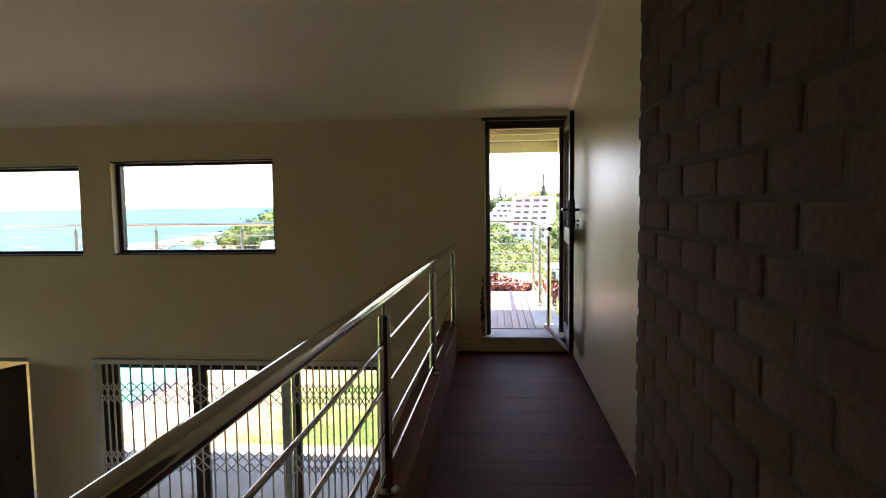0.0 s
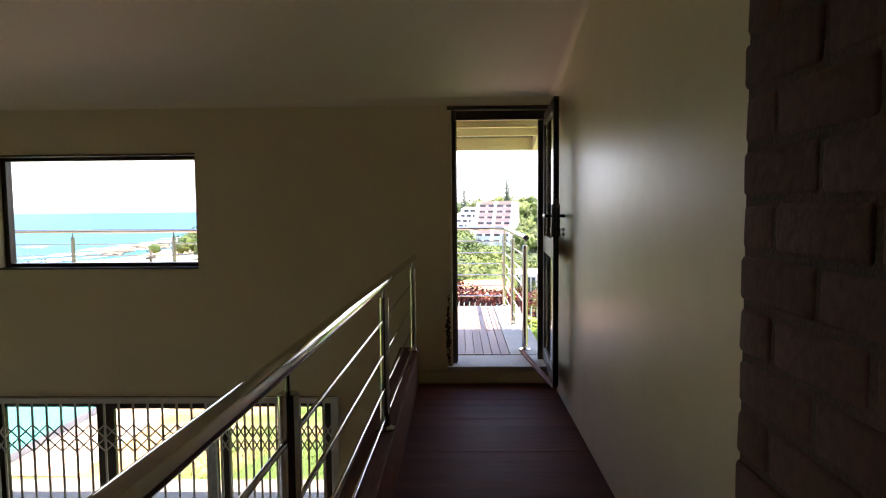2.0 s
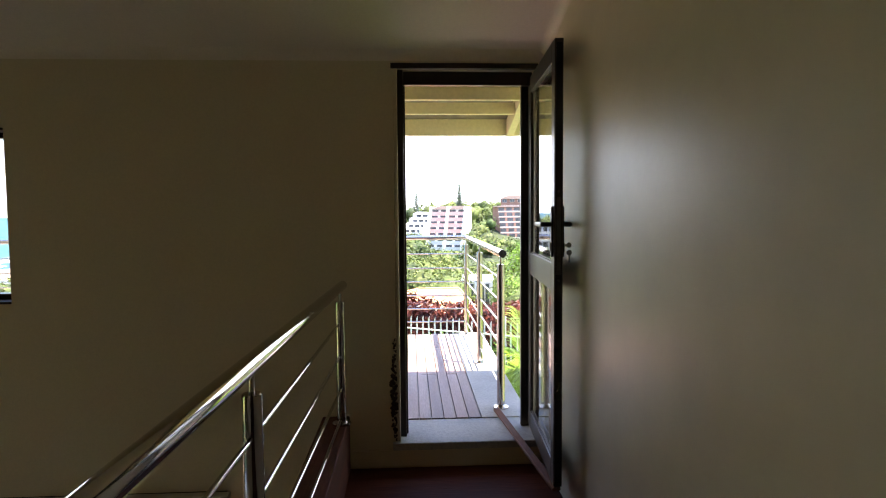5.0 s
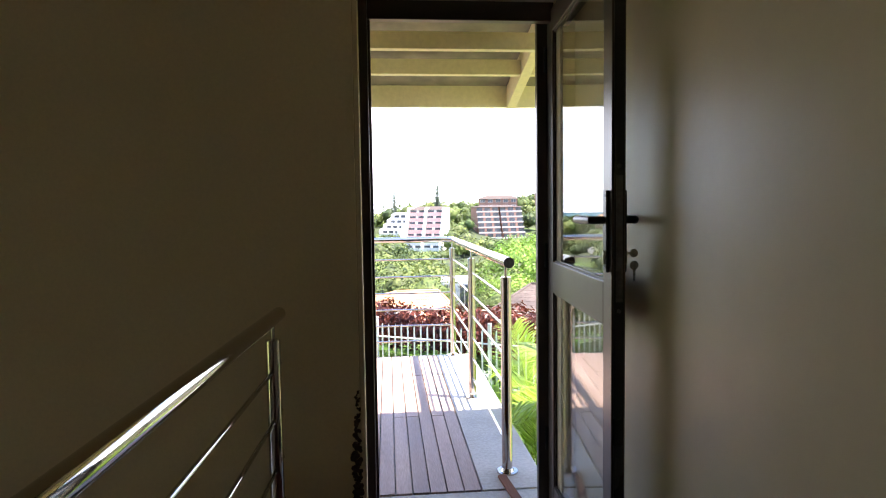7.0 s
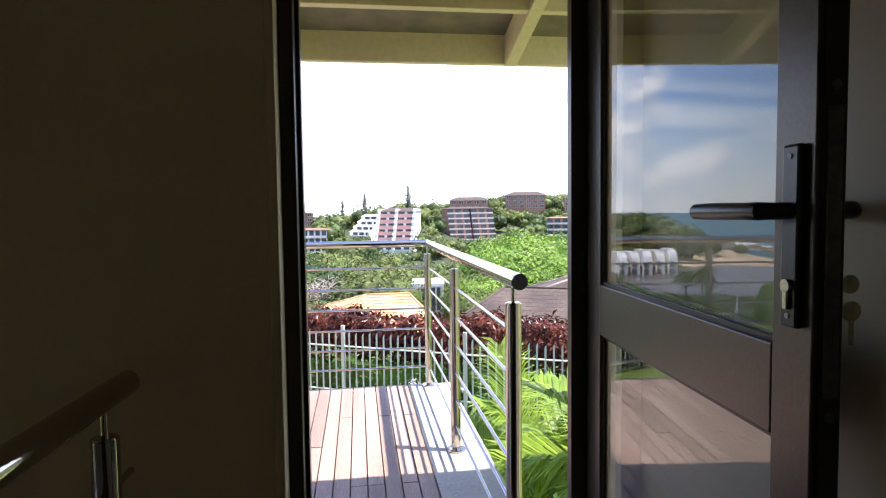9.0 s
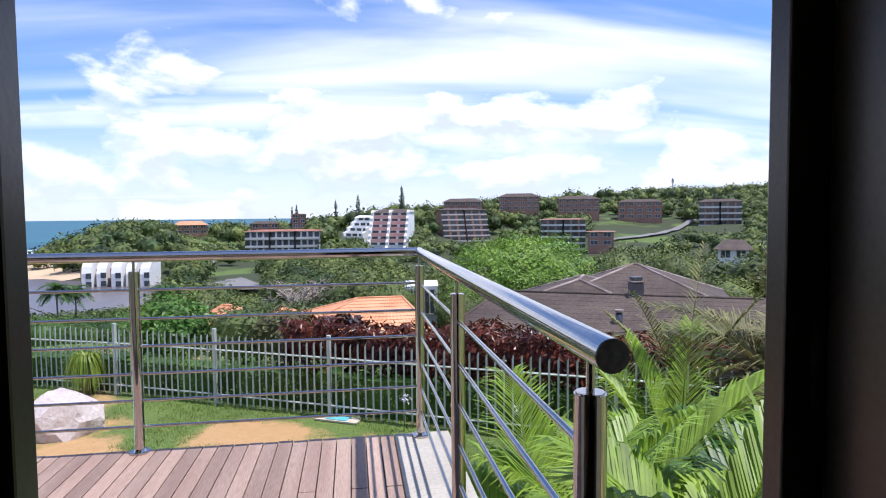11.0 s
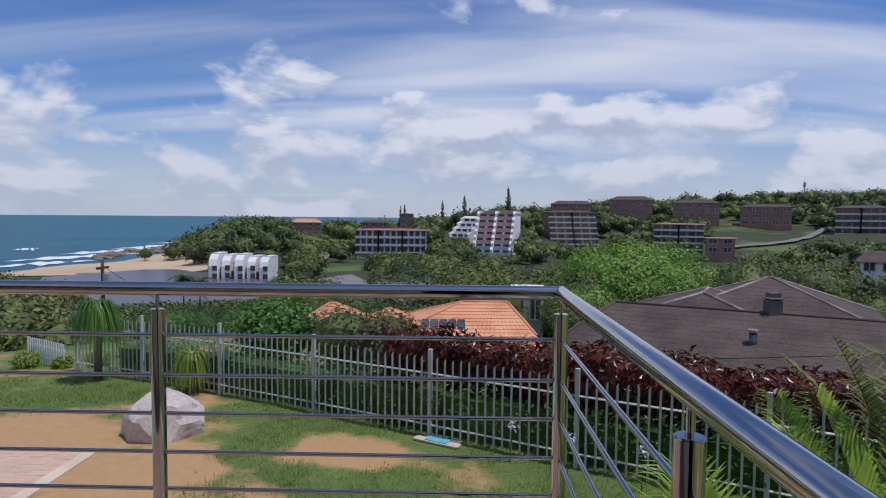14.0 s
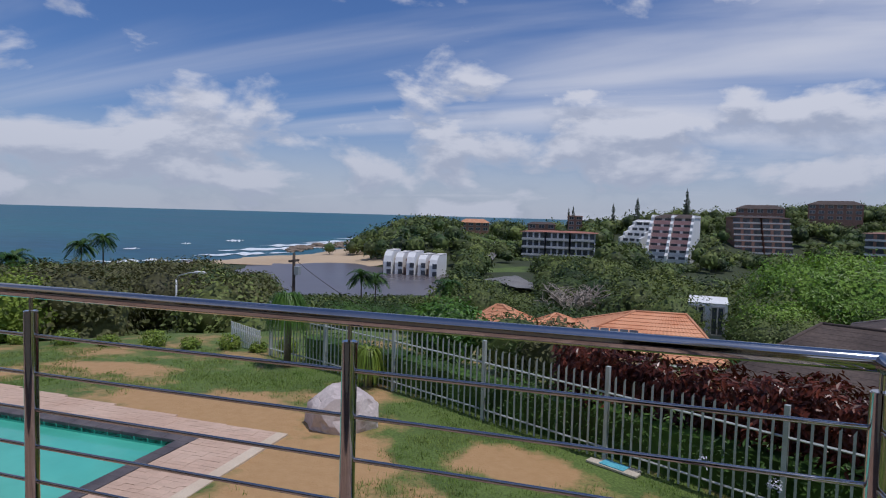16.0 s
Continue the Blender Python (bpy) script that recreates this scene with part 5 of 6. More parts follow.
# grass tufts on the lawn
rng = random.Random(12)
v, f = [], []
while len(f) < 90000:
    x, y = rng.uniform(-17, 8), rng.uniform(9.4, 22.5)
    if x < -5.4 and y < 17.0:
        continue
    if noise.noise((x * 0.34 + 3, y * 0.34, 2)) * 0.35 + noise.noise((x * 1.3, y * 1.3, 7)) * 0.4 - 2.2 * bare(x, y) < rng.uniform(-0.15, 0.35):
        continue
    z = ground_z(x, y)
    for _ in range(5):
        a, hgt = rng.uniform(0, 6.28), rng.uniform(0.03, 0.085)
        bx, by = x + rng.gauss(0, 0.05), y + rng.gauss(0, 0.05)
        dx, dy = math.cos(a), math.sin(a)
        i = len(v)
        v += [(bx - dy * 0.006, by + dx * 0.006, z - 0.01), (bx + dy * 0.006, by - dx * 0.006, z - 0.01), (bx + dx * hgt * 0.6, by + dy * hgt * 0.6, z + hgt)]
        f.append((i, i + 1, i + 2))
tagged(raw("grass", v, f, GRASSBLADE), "patchy grass tufts over the worn lawn", "grass", kind="stuff")

# ---- valley, neighbours and far hillside ----
def place(az, r, z=None):
    x, y = HOME.x + r * math.sin(radians(az)), HOME.y + r * math.cos(radians(az))
    return Vector((x, y, ground_z(x, y) if z is None else z))


def ribbon(name, label, category, pts, width, mat, lift=0.25):
    """A strip that follows the ground. pts: bearing and distance."""
    P = [place(a, r) for a, r in pts]
    Q = []
    for a, b in zip(P, P[1:]):
        Q += [a.lerp(b, k / 10) for k in range(10)]
    Q.append(P[-1])
    v, f = [], []
    for i, p in enumerate(Q):
        d = (Q[min(i + 1, len(Q) - 1)] - Q[max(i - 1, 0)]).xy.normalized()
        for s in (-0.5, 0, 0.5):
            x, y = p.x - d.y * width * s, p.y + d.x * width * s
            v.append((x, y, ground_z(x, y) + lift))
    for i in range(len(Q) - 1):
        for k in (0, 1):
            f.append((3 * i + k, 3 * i + 3 + k, 3 * i + 4 + k, 3 * i + 1 + k))
    return tagged(raw(name, v, f, mat), label, category, kind="structure")


ribbon("road_lower", "grey road bending through the valley trees", "road", [(-14.0, 132), (-11.5, 124), (-10.0, 112), (-8.2, 100)], 6, ASPHALT, 1.2)
ribbon("road_upper", "pale road climbing the hillside", "road", [(23.5, 262), (25.5, 274), (27.7, 290), (29.5, 316), (30.8, 345)], 3.6, ASPHALT, 0.9)
ribbon("road_headland", "pale road and parking beside the headland houses", "road", [(-13.5, 190), (-12.5, 225), (-11.0, 250)], 9, ASPHALT, 1.0)

# lagoon, beach, surf
v, f = [], []
for i in range(25):
    for j in range(25):
        p = place(-40 + j * 1.1, 105 + i * 5.2, SEA_Z + 0.12)
        v.append(p)
        if i < 24 and j < 24:
            k = i * 25 + j
            c = place(-40 + j * 1.1, 105 + i * 5.2)
            if 105 + i * 5.2 < 205:
                f.append((k, k + 25, k + 26, k + 1))
structure(raw("water_lagoon", v, f, LAGOON), "still brownish lagoon behind the beach", "lagoon")
v, f = [], []
idx = {}
for i in range(60):
    for j in range(70):
        a, r = -62 + j * 0.62, 150 + i * 3.2
        p = place(a, r)
        p.z += 0.22
        idx[i, j] = len(v)
        v.append(p)
for i in range(59):
    for j in range(69):
        c = [idx[i, j], idx[i + 1, j], idx[i + 1, j + 1], idx[i, j + 1]]
        zz = max(v[k].z for k in c)
        a, r = -62 + j * 0.62, 150 + i * 3.2
        if zz < SEA_Z + 1.9 and (r > 186 or a < -37):
            f.append(c)
structure(raw("beach", v, f, SAND, smooth=True), "golden sand spit between lagoon and sea", "beach")
rng = random.Random(77)


def surf(az0, az1, r0, r1, w, seed):
    """A ragged line of breaking water."""
    v, f = [], []
    n = 60
    for k in range(n + 1):
        t = k / n
        a, r = az0 + (az1 - az0) * t, r0 + (r1 - r0) * t + 5 * noise.noise((t * 6, seed, 0))
        ww = w * max(0.02, 0.5 + 0.9 * noise.noise((t * 9, seed, 3))) * math.sin(math.pi * min(1, max(0.03, t)))
        for s in (-0.5, 0.5):
            p = place(a, r + ww * s, SEA_Z + 0.18)
            v.append(p)
        if k:
            i = len(v) - 4
            f.append((i, i + 1, i + 3, i + 2))
    return raw("surf", v, f, FOAM)


for k, (a0, a1, r0, r1, w) in enumerate(((-47, -39, 203, 208, 16), (-39, -30.5, 226, 246, 20), (-37, -27, 252, 285, 34), (-33.5, -24, 285, 330, 38), (-30, -22.3, 318, 372, 34), (-27, -21, 370, 410, 30), (-36.5, -34.8, 330, 333, 30), (-44.5, -43.2, 262, 265, 16), (-40, -39.2, 300, 302, 18))):
    tagged(surf(a0, a1, r0, r1, w, k), "white breaking surf along the beach", "surf", kind="stuff")
bm = bmesh.new()
for k in range(90):
    a = rng.uniform(-31, -22.5)
    r = 262 + (a + 31) * 9 + rng.gauss(0, 8)
    s = rng.uniform(0.6, 2.6)
    bmesh.ops.create_icosphere(bm, subdivisions=1, radius=s, matrix=Matrix.Translation(place(a, r, SEA_Z + 0.2)) @ Matrix.Diagonal((1.4, 1, rng.uniform(0.3, 0.6), 1)))
tagged(part("shore_rocks", bm, SHOREROCK), "dark low rocks at the edge of the surf", "rocks", kind="stuff")

# ---- buildings ----
PANES = {}


def pane_mesh(w, h):
    key = (round(w, 2), round(h, 2))
    if key not in PANES:
        PANES[key] = mesh_of("window", box((-w / 2, -0.04, 0), (w / 2, 0.04, h)), PANE)
    return PANES[key]


FRAMES = {}


def frame_mesh(w, h):
    key = (round(w, 2), round(h, 2))
    if key not in FRAMES:
        bm = bmesh.new()
        t = 0.12
        for lo, hi in (((-w / 2 - t, -0.07, -t), (w / 2 + t, 0.02, 0)), ((-w / 2 - t, -0.07, h), (w / 2 + t, 0.02, h + t)), ((-w / 2 - t, -0.07, 0), (-w / 2, 0.02, h)), ((w / 2, -0.07, 0), (w / 2 + t, 0.02, h)), ((-0.06, -0.07, 0), (0.06, -0.03, h))):
            box(lo, hi, bm=bm)
        FRAMES[key] = mesh_of("window_frame", bm, DULLFRAME)
    return FRAMES[key]


FOOT = []


def building(name, label, az0, az1, r, top, base, floors, bays, wall, edge, roof, step=0.0, depth=12, fins=None, skew=0.0, towers=1, hip=1.6, open_bays=True, par=0.40, base_edge=None):
    """A block of flats seen front on: wall, floor edges as balconies, recessed windows, roof. step: setback of each storey."""
    az = (az0 + az1) / 2
    w = 2 * r * math.tan(radians((az1 - az0) / 2))
    loc = place(az, r, base)
    b = tagged(empty(name, loc, radians(-az + skew)), label, "apartment block")
    h = top - base
    fh = h / floors
    FOOT.append((az0 - 0.4, az1 + 0.4, r, base, top, depth))
    tw = w / towers
    g = 0.5 if towers > 1 else 0
    for k in range(floors):
        y = k * step
        for t in range(towers):
            part("storey", box((-w / 2 + t * tw + g, y, k * fh - (6 if k == 0 else 0)), (-w / 2 + (t + 1) * tw - g, depth + floors * step * 0.5, (k + 1) * fh)), wall, b)
    if towers > 1:
        part("stair_core", box((-1.2, depth * 0.35 + floors * step * 0.4, -6), (1.2, depth, h - 0.4)), wall, b)
    pw, ph = tw / bays * (0.70 if open_bays else 0.56), fh * (0.50 if par > 0.3 else 0.64)
    pm = pane_mesh(pw, ph)
    for k in range(floors):
        y = k * step
        for t in range(towers):
            x0 = -w / 2 + t * tw
            if open_bays:
                bm = box((x0 + 0.3, y - 1.1, k * fh - 0.12), (x0 + tw - 0.3, y, k * fh + 0.12))
                box((x0 + 0.3, y - 1.15, k * fh + 0.12), (x0 + tw - 0.3, y - 1.0, k * fh + fh * par), bm=bm)
                part("balcony", bm, base_edge if base_edge and k < 2 else edge, b)
            for i in range(bays):
                wq = piece("window", pm, b, (x0 + tw * (i + 0.5) / bays, y - 0.03, k * fh + fh * (0.42 if par > 0.3 else 0.26)))
                if not open_bays:
                    piece("window_frame", frame_mesh(pw, ph), wq, (0, 0.0, 0))
    if fins:
        for t in range(towers + 1):
            x = -w / 2 + t * tw
            bm = bmesh.new()
            prof = [(-1.4, -6), (-1.4, fh)] + [q for k in range(floors) for q in ((k * step - 1.4 + 0.0, (k + 1) * fh), ((k + 1) * step - 1.4, (k + 1) * fh + fh * 0.45))] + [(depth, h + fh * 0.4), (depth, -6)]
            vs = [[bm.verts.new((x + s, y, z)) for y, z in prof] for s in (-0.45, 0.45)]
            n = len(prof)
            for i in range(n):
                bm.faces.new((vs[0][i], vs[0][(i + 1) % n], vs[1][(i + 1) % n], vs[1][i]))
            bm.faces.new(vs[0][::-1])
            bm.faces.new(vs[1])
            bmesh.ops.triangulate(bm, faces=[fc for fc in bm.faces if len(fc.verts) > 4])
            part("fin_wall", bm, fins, b, "stepped white side wall")
    bm = bmesh.new()
    o = 0.7 if hip > 0.2 else 0.06
    y0, y1 = (floors - 1) * step - o, depth + floors * step * 0.5 + o
    v = [bm.verts.new(q) for q in ((-w / 2 - o, y0, h), (w / 2 + o, y0, h), (w / 2 + o, y1, h), (-w / 2 - o, y1, h), (-w / 2 + w * 0.18, (y0 + y1) / 2, h + hip), (w / 2 - w * 0.18, (y0 + y1) / 2, h + hip))]
    for fc in ((0, 1, 5, 4), (1, 2, 5), (2, 3, 4, 5), (3, 0, 4), (3, 2, 1, 0)):
        bm.faces.new([v[i] for i in fc])
    part("roof", bm, roof, b)
    return b


building("terraced_flats", "white terraced block of flats with pink parapets", 1.5, 5.0, 220, 2.4, -12.6, 7, 2, WHITE, PINK, BROWNROOF, step=1.05, depth=14, fins=WHITE, towers=2, hip=1.3, skew=-15, par=0.56, base_edge=GREYBLUE)
building("white_stepped_flats", "white stepped block beside the terraced flats", -1.0, 1.6, 240, 0.6, -7.5, 4, 3, WHITE, WHITE, WHITE, step=2.2, depth=14, fins=WHITE, hip=0.5, skew=-48)
building("grey_flats", "long grey-blue apartment block with a red tiled roof", -9.6, -2.9, 210, -3.6, -11.6, 3, 4, GREYBLUE, BALCONY, REDTILE, depth=13, towers=3, hip=0.5, skew=-6, par=0.24)
building("brick_terraces", "stepped brown brick flats with pale balcony edges", 8.5, 13.1, 258, 3.4, -10.0, 6, 3, FACEBRICK, BALCONY, BROWNROOF, step=1.2, depth=15, towers=2, hip=0.8, skew=14, par=0.24)
building("brick_tower", "brown brick tower of flats with pale balconies", 17.6, 21.8, 240, -0.9, -17.2, 7, 3, FACEBRICK, BALCONY, FACEBRICK, depth=13, towers=2, hip=0.4, par=0.24)
building("brick_hall", "low brick block beside the tower", 21.9, 24.2, 236, -5.6, -11.6, 2, 2, FACEBRICK, FACEBRICK, FACEBRICK, depth=12, hip=0.3, open_bays=False)
building("hill_flats", "brick walk-up flats on the ridge", 13.8, 17.5, 330, 10.6, 3.0, 3, 6, FACEBRICK, BALCONY, BROWNROOF, depth=11, hip=2.0, open_bays=False)
building("hill_flats", "brick walk-up flats on the ridge among trees", 19.2, 22.9, 330, 9.0, 1.5, 3, 6, FACEBRICK, BALCONY, BROWNROOF, depth=11, hip=1.8, open_bays=False)
building("hill_flats", "brick walk-up flats below the ridge", 24.5, 28.3, 338, 7.2, -2.5, 3, 5, FACEBRICK, BALCONY, BROWNROOF, depth=11, hip=1.6, open_bays=False)
building("hill_flats", "taller brick flats with pale balconies on the hillside", 31.2, 34.7, 330, 6.6, -8.5, 5, 3, FACEBRICK, BALCONY, BROWNROOF, depth=12, hip=1.4, towers=2, par=0.24)
building("brick_upper", "brick block above the stepped flats", 8.6, 12.2, 300, 7.6, 2.0, 2, 5, FACEBRICK, BALCONY, BROWNROOF, depth=10, hip=1.8, open_bays=False)
building("pale_house", "pale two-storey house with a light blue roof", 36.9, 39.8, 300, 3.0, -2.5, 2, 5, GREYBLUE, BALCONY, BLUEROOF, depth=10, hip=1.6)
building("brown_house", "brown low house with a broad roof", 40.2, 45, 300, 3.0, -3.0, 2, 5, FACEBRICK, BALCONY, BROWNROOF, depth=12, hip=2.2, open_bays=False)
building("red_house", "dark red house near the tall conifers", -5.4, -4.1, 272, 2.2, -4.5, 3, 2, FACEBRICK, FACEBRICK, FACEBRICK, depth=9, hip=0.3, open_bays=False)
building("headland_house", "red-roofed house on the headland", -15.3, -12.6, 300, -2.2, -6.8, 2, 4, FACEBRICK, BALCONY, ORANGE, depth=10, hip=1.8, open_bays=False)
building("headland_house", "low white house with a red roof on the headland", -9.0, -6.5, 262, -1.6, -7.0, 2, 3, FACEBRICK, WHITE, BROWNROOF, depth=10, hip=1.0, open_bays=False)
building("white_villa", "white villa among trees across the valley", 33.0, 35.4, 118, -5.2, -10.0, 2, 2, WHITE, WHITE, BROWNROOF, depth=8, hip=1.6, open_bays=False)
building("flat_roofed_house", "white flat-roofed house below the hedge", 5.1, 8.2, 55, -5.15, -9.5, 1, 2, WHITE, WHITE, WHITE, depth=5, hip=0.1, open_bays=False)

# white lagoon townhouses with sloping curved roofs
for k in range(5):
    az = -22.0 + k * 1.07
    p = place(az, 166 - k * 1.2 + (k % 2) * 1.6, SEA_Z - 0.2)
    th = tagged(empty("townhouse", p, radians(-az - 18)), "white townhouse with a curved roof by the lagoon", "house", group="lagoon townhouses")
    top = (6.6, 6.1, 6.4, 5.8, 5.9)[k]
    bm = bmesh.new()
    prof = [(0, -1), (0, top * 0.55), (0.6, top * 0.8), (1.8, top * 0.96), (3.2, top), (9, top), (9, -1)]
    vs = [[bm.verts.new((x, y, z)) for y, z in prof] for x in (-1.05, 1.05)]
    n = len(prof)
    for i in range(n):
        bm.faces.new((vs[0][i], vs[0][(i + 1) % n], vs[1][(i + 1) % n], vs[1][i]))
    bm.faces.new(vs[0][::-1])
    bm.faces.new(vs[1])
    part("wall", bm, WHITE, th)
    part("roof", box((-1.1, 2.8, top), (1.1, 9, top + 0.15)), BALCONY, th)
    for z in (0.4, 2.4):
        piece("window", pane_mesh(1.2, 1.3), th, (0.5, -0.03, z))
    part("side_recess", box((-2.0, 2.4, 0), (-1.06, 8, top * 0.72)), FACEBRICK, th)
FOOT.append((-23.5, -16.5, 168, SEA_Z, -8.5, 12))


# ---- neighbours' tiled roofs ----
def tiled_plane(name, a, b, c, d, rows, roll, mat, parent, amp):
    """Rows of tiles between the eave a-b and the ridge d-c, each row lapping the one below, with rolls down the slope."""
    a, b, c, d = map(Vector, (a, b, c, d))
    nrm = (b - a).cross(d - a).normalized()
    v, f = [], []
    cols = max(4, int((b - a).length / roll) * 4)
    for i in range(rows):
        for e, lift in ((0.0, amp * 1.4), (1.0, 0.0)):
            t = (i + e) / rows
            l, r = a.lerp(d, t), b.lerp(c, t)
            for j in range(cols + 1):
                w = 0.5 + 0.5 * math.cos(2 * math.pi * j / 4)
                v.append(l.lerp(r, j / cols) + nrm * (lift + amp * w))
        o = 2 * i * (cols + 1)
        for j in range(cols):
            f.append((o + j, o + j + 1, o + cols + 2 + j, o + cols + 1 + j))
        if i:
            for j in range(cols):
                f.append((o - cols - 1 + j, o - cols + j, o + 1 + j, o + j))
    return raw(name, v, f, mat, parent)


def hip_roof(name, label, centre, u, length, half, ridge_z, eave_z, left_hip, mat, rows, roll, amp, wall_mat, ridge_mat, right_hip=None):
    """A house under a hipped tiled roof; u is the ridge's direction in plan."""
    u = Vector((u[0], u[1], 0)).normalized()
    n = Vector((u.y, -u.x, 0))
    if n.y > 0:
        n = -n
    ctr = Vector((centre[0], centre[1], 0))
    hse = tagged(empty(name, (centre[0], centre[1], eave_z)), label, "house")
    o = Vector(hse.location)

    def P(s, t, z):
        return ctr + u * s + n * t + Vector((0, 0, z)) - o
    L = length / 2
    r0, r1 = P(-L + left_hip, 0, ridge_z), P(L - (left_hip if right_hip is None else right_hip), 0, ridge_z)
    e = [P(-L, half, eave_z), P(L, half, eave_z), P(L, -half, eave_z), P(-L, -half, eave_z)]
    tiled_plane("roof_slope", e[0], e[1], r1, r0, rows, roll, mat, hse, amp)
    tiled_plane("roof_slope", e[2], e[3], r0, r1, rows, roll, mat, hse, amp)
    tiled_plane("roof_hip", e[3], e[0], r0, r0 + u * 0.01, rows, roll, mat, hse, amp)
    tiled_plane("roof_hip", e[1], e[2], r1, r1 + u * 0.01, rows, roll, mat, hse, amp)
    up = Vector((0, 0, amp * 1.5))
    for a, b in ((r0, r1), (r0, e[0]), (r0, e[3]), (r1, e[1]), (r1, e[2])):
        part("ridge_tile", sweep([a + up, a.lerp(b, 0.5) + up, b + up], 0.065, 8), ridge_mat, hse, smooth=True)
    bm = bmesh.new()
    w = [ctr + u * s * (L - 0.5) + n * t * (half - 0.5) for s, t in ((-1, 1), (1, 1), (1, -1), (-1, -1))]
    vb = [bm.verts.new(q - o + Vector((0, 0, eave_z - 5))) for q in w]
    vt = [bm.verts.new(q - o + Vector((0, 0, eave_z + 0.02))) for q in w]
    for i in range(4):
        bm.faces.new((vb[i], vb[(i + 1) % 4], vt[(i + 1) % 4], vt[i]))
    part("wall", bm, wall_mat, hse)
    part("fascia", sweep([e[0] - Vector((0, 0, 0.05)), e[1] - Vector((0, 0, 0.05))], 0.07, 4), WHITE, hse)
    return hse


hip_roof("brown_roofed_house", "low house under a long aged brown tiled roof", (15.45, 26.87), (0.89, -0.456), 24, 6.0, -2.0, -3.95, 2.5, BROWNROOF, 17, 0.30, 0.004, WARMWALL, BROWNROOF)
hip_roof("brown_roofed_house", "brown hipped roof with pale mortared ridges", (14.6, 34.0), (0.89, -0.456), 9.0, 4.4, -1.2, -2.9, 4.4, BROWNROOF, 13, 0.30, 0.004, WARMWALL, RIDGE)
hip_roof("brown_roofed_house", "low brown hipped wing with pale mortared ridges", (11.6, 33.6), (0.456, 0.89), 6.4, 3.4, -1.75, -2.9, 2.2, BROWNROOF, 9, 0.30, 0.004, WARMWALL, RIDGE)
ch = tagged(empty("chimney", (12.05, 28.7, -2.2)), "square dark chimney with a pale capping on the roof", "chimney")
part("chimney_shaft", box((-0.24, -0.24, -0.6), (0.24, 0.24, 0.70), 0.01), COPING, ch)
part("cap", box((-0.27, -0.27, 0.74), (0.27, 0.27, 0.79), 0.01), RIDGE, ch)
part("cowl", box((-0.20, -0.20, 0.70), (0.20, 0.20, 0.96), 0.03), DULLSTEEL, ch)
vp = tagged(empty("vent_pipe", (10.48, 26.85, -2.74)), "short dark vent pipe on the brown roof", "vent pipe")
part("pipe", tube((0, 0, -0.4), (0, 0, 0.38), 0.13, 16), DULLSTEEL, vp, smooth=True)
part("cap", tube((0, 0, 0.38), (0, 0, 0.47), 0.17, 16), RIDGE, vp)
hip_roof("orange_roofed_house", "low house under a bright terracotta tiled roof", (0.45, 42.6), (0.999, 0.03), 9.6, 4.6, -3.68, -5.5, 5.2, ORANGE, 13, 0.34, 0.022, WHITE, ORANGE, 1.7)
hip_roof("orange_roofed_house", "small wing under a terracotta tiled roof", (-7.1, 43.6), (0.99, 0.03), 5.2, 3.0, -4.0, -5.5, 2.4, ORANGE, 9, 0.34, 0.022, WHITE, ORANGE)
hip_roof("orange_roofed_house", "small middle wing under a terracotta tiled roof", (-3.6, 43.6), (0.99, 0.03), 4.4, 3.0, -4.30, -5.5, 2.1, ORANGE, 9, 0.34, 0.022, WHITE, ORANGE)
for k in range(5):
    sp = tagged(empty("solar_panel", (-1.2 + k * 0.5, 40.0, -4.66), 0.03), "tilted dark solar panel on the terracotta roof", "solar panel", group="solar panels")
    ob = part("panel", box((-0.22, -0.5, 0), (0.22, 0.5, 0.05), 0.005), PANE, sp)
    ob.rotation_euler.x = radians(34)
    ob = part("bracket", box((-0.03, -0.1, -0.25), (0.03, 0.3, 0.02)), GREYMETAL, sp)

# ---- poles and wires ----
pp = place(-30.2, 45)
pole = tagged(empty("power_pole", pp), "dark creosoted timber power pole with insulators", "utility pole")
ph = -1.55 - pp.z
part("pole", tube((0, 0, -0.5), (0, 0, ph), 0.14, 12, r2=0.10), POLE, pole, smooth=True)
part("crossarm", box((-0.08, -0.6, ph - 0.6), (0.08, 0.6, ph - 0.45)), POLE, pole)
part("transformer_box", box((0.12, -0.2, ph - 1.5), (0.45, 0.2, ph - 0.9), 0.02), GREYMETAL, pole, "pale grey box on the pole")


def wire(a, b, sag):
    a, b = Vector(a), Vector(b)
    return sweep([a.lerp(b, k / 14) - Vector((0, 0, 4 * sag * (k / 14) * (1 - k / 14))) for k in range(15)], 0.018, 5)


pt = Vector((pp.x, pp.y, -1.9))
tagged(part("overhead_wire", wire(pt, (-4.2, 25.2, -3.0), 0.5), POLE), "thin black overhead service wire", "wire")
tagged(part("overhead_wire", wire((-4.2, 25.2, -3.0), (26, 19.5, -0.2), 0.5), POLE), "thin black overhead service wire", "wire")
wp = tagged(empty("wire_post", (-4.2, 25.2, ground_z(-4.2, 25.2))), "short grey service pole for the wire", "post")
part("pole", tube((0, 0, -0.3), (0, 0, -2.95 - ground_z(-4.2, 25.2)), 0.05, 10), GREYMETAL, wp)
lp = Vector((-21.25, 32.0, ground_z(-21.25, 32.0)))
lamp = tagged(empty("street_lamp", lp), "grey street lamp with a curved arm", "street lamp")
lh = -1.88 - lp.z
part("pole", tube((0, 0, -0.3), (0, 0, lh - 0.25), 0.07, 10, r2=0.05), GREYMETAL, lamp, smooth=True)
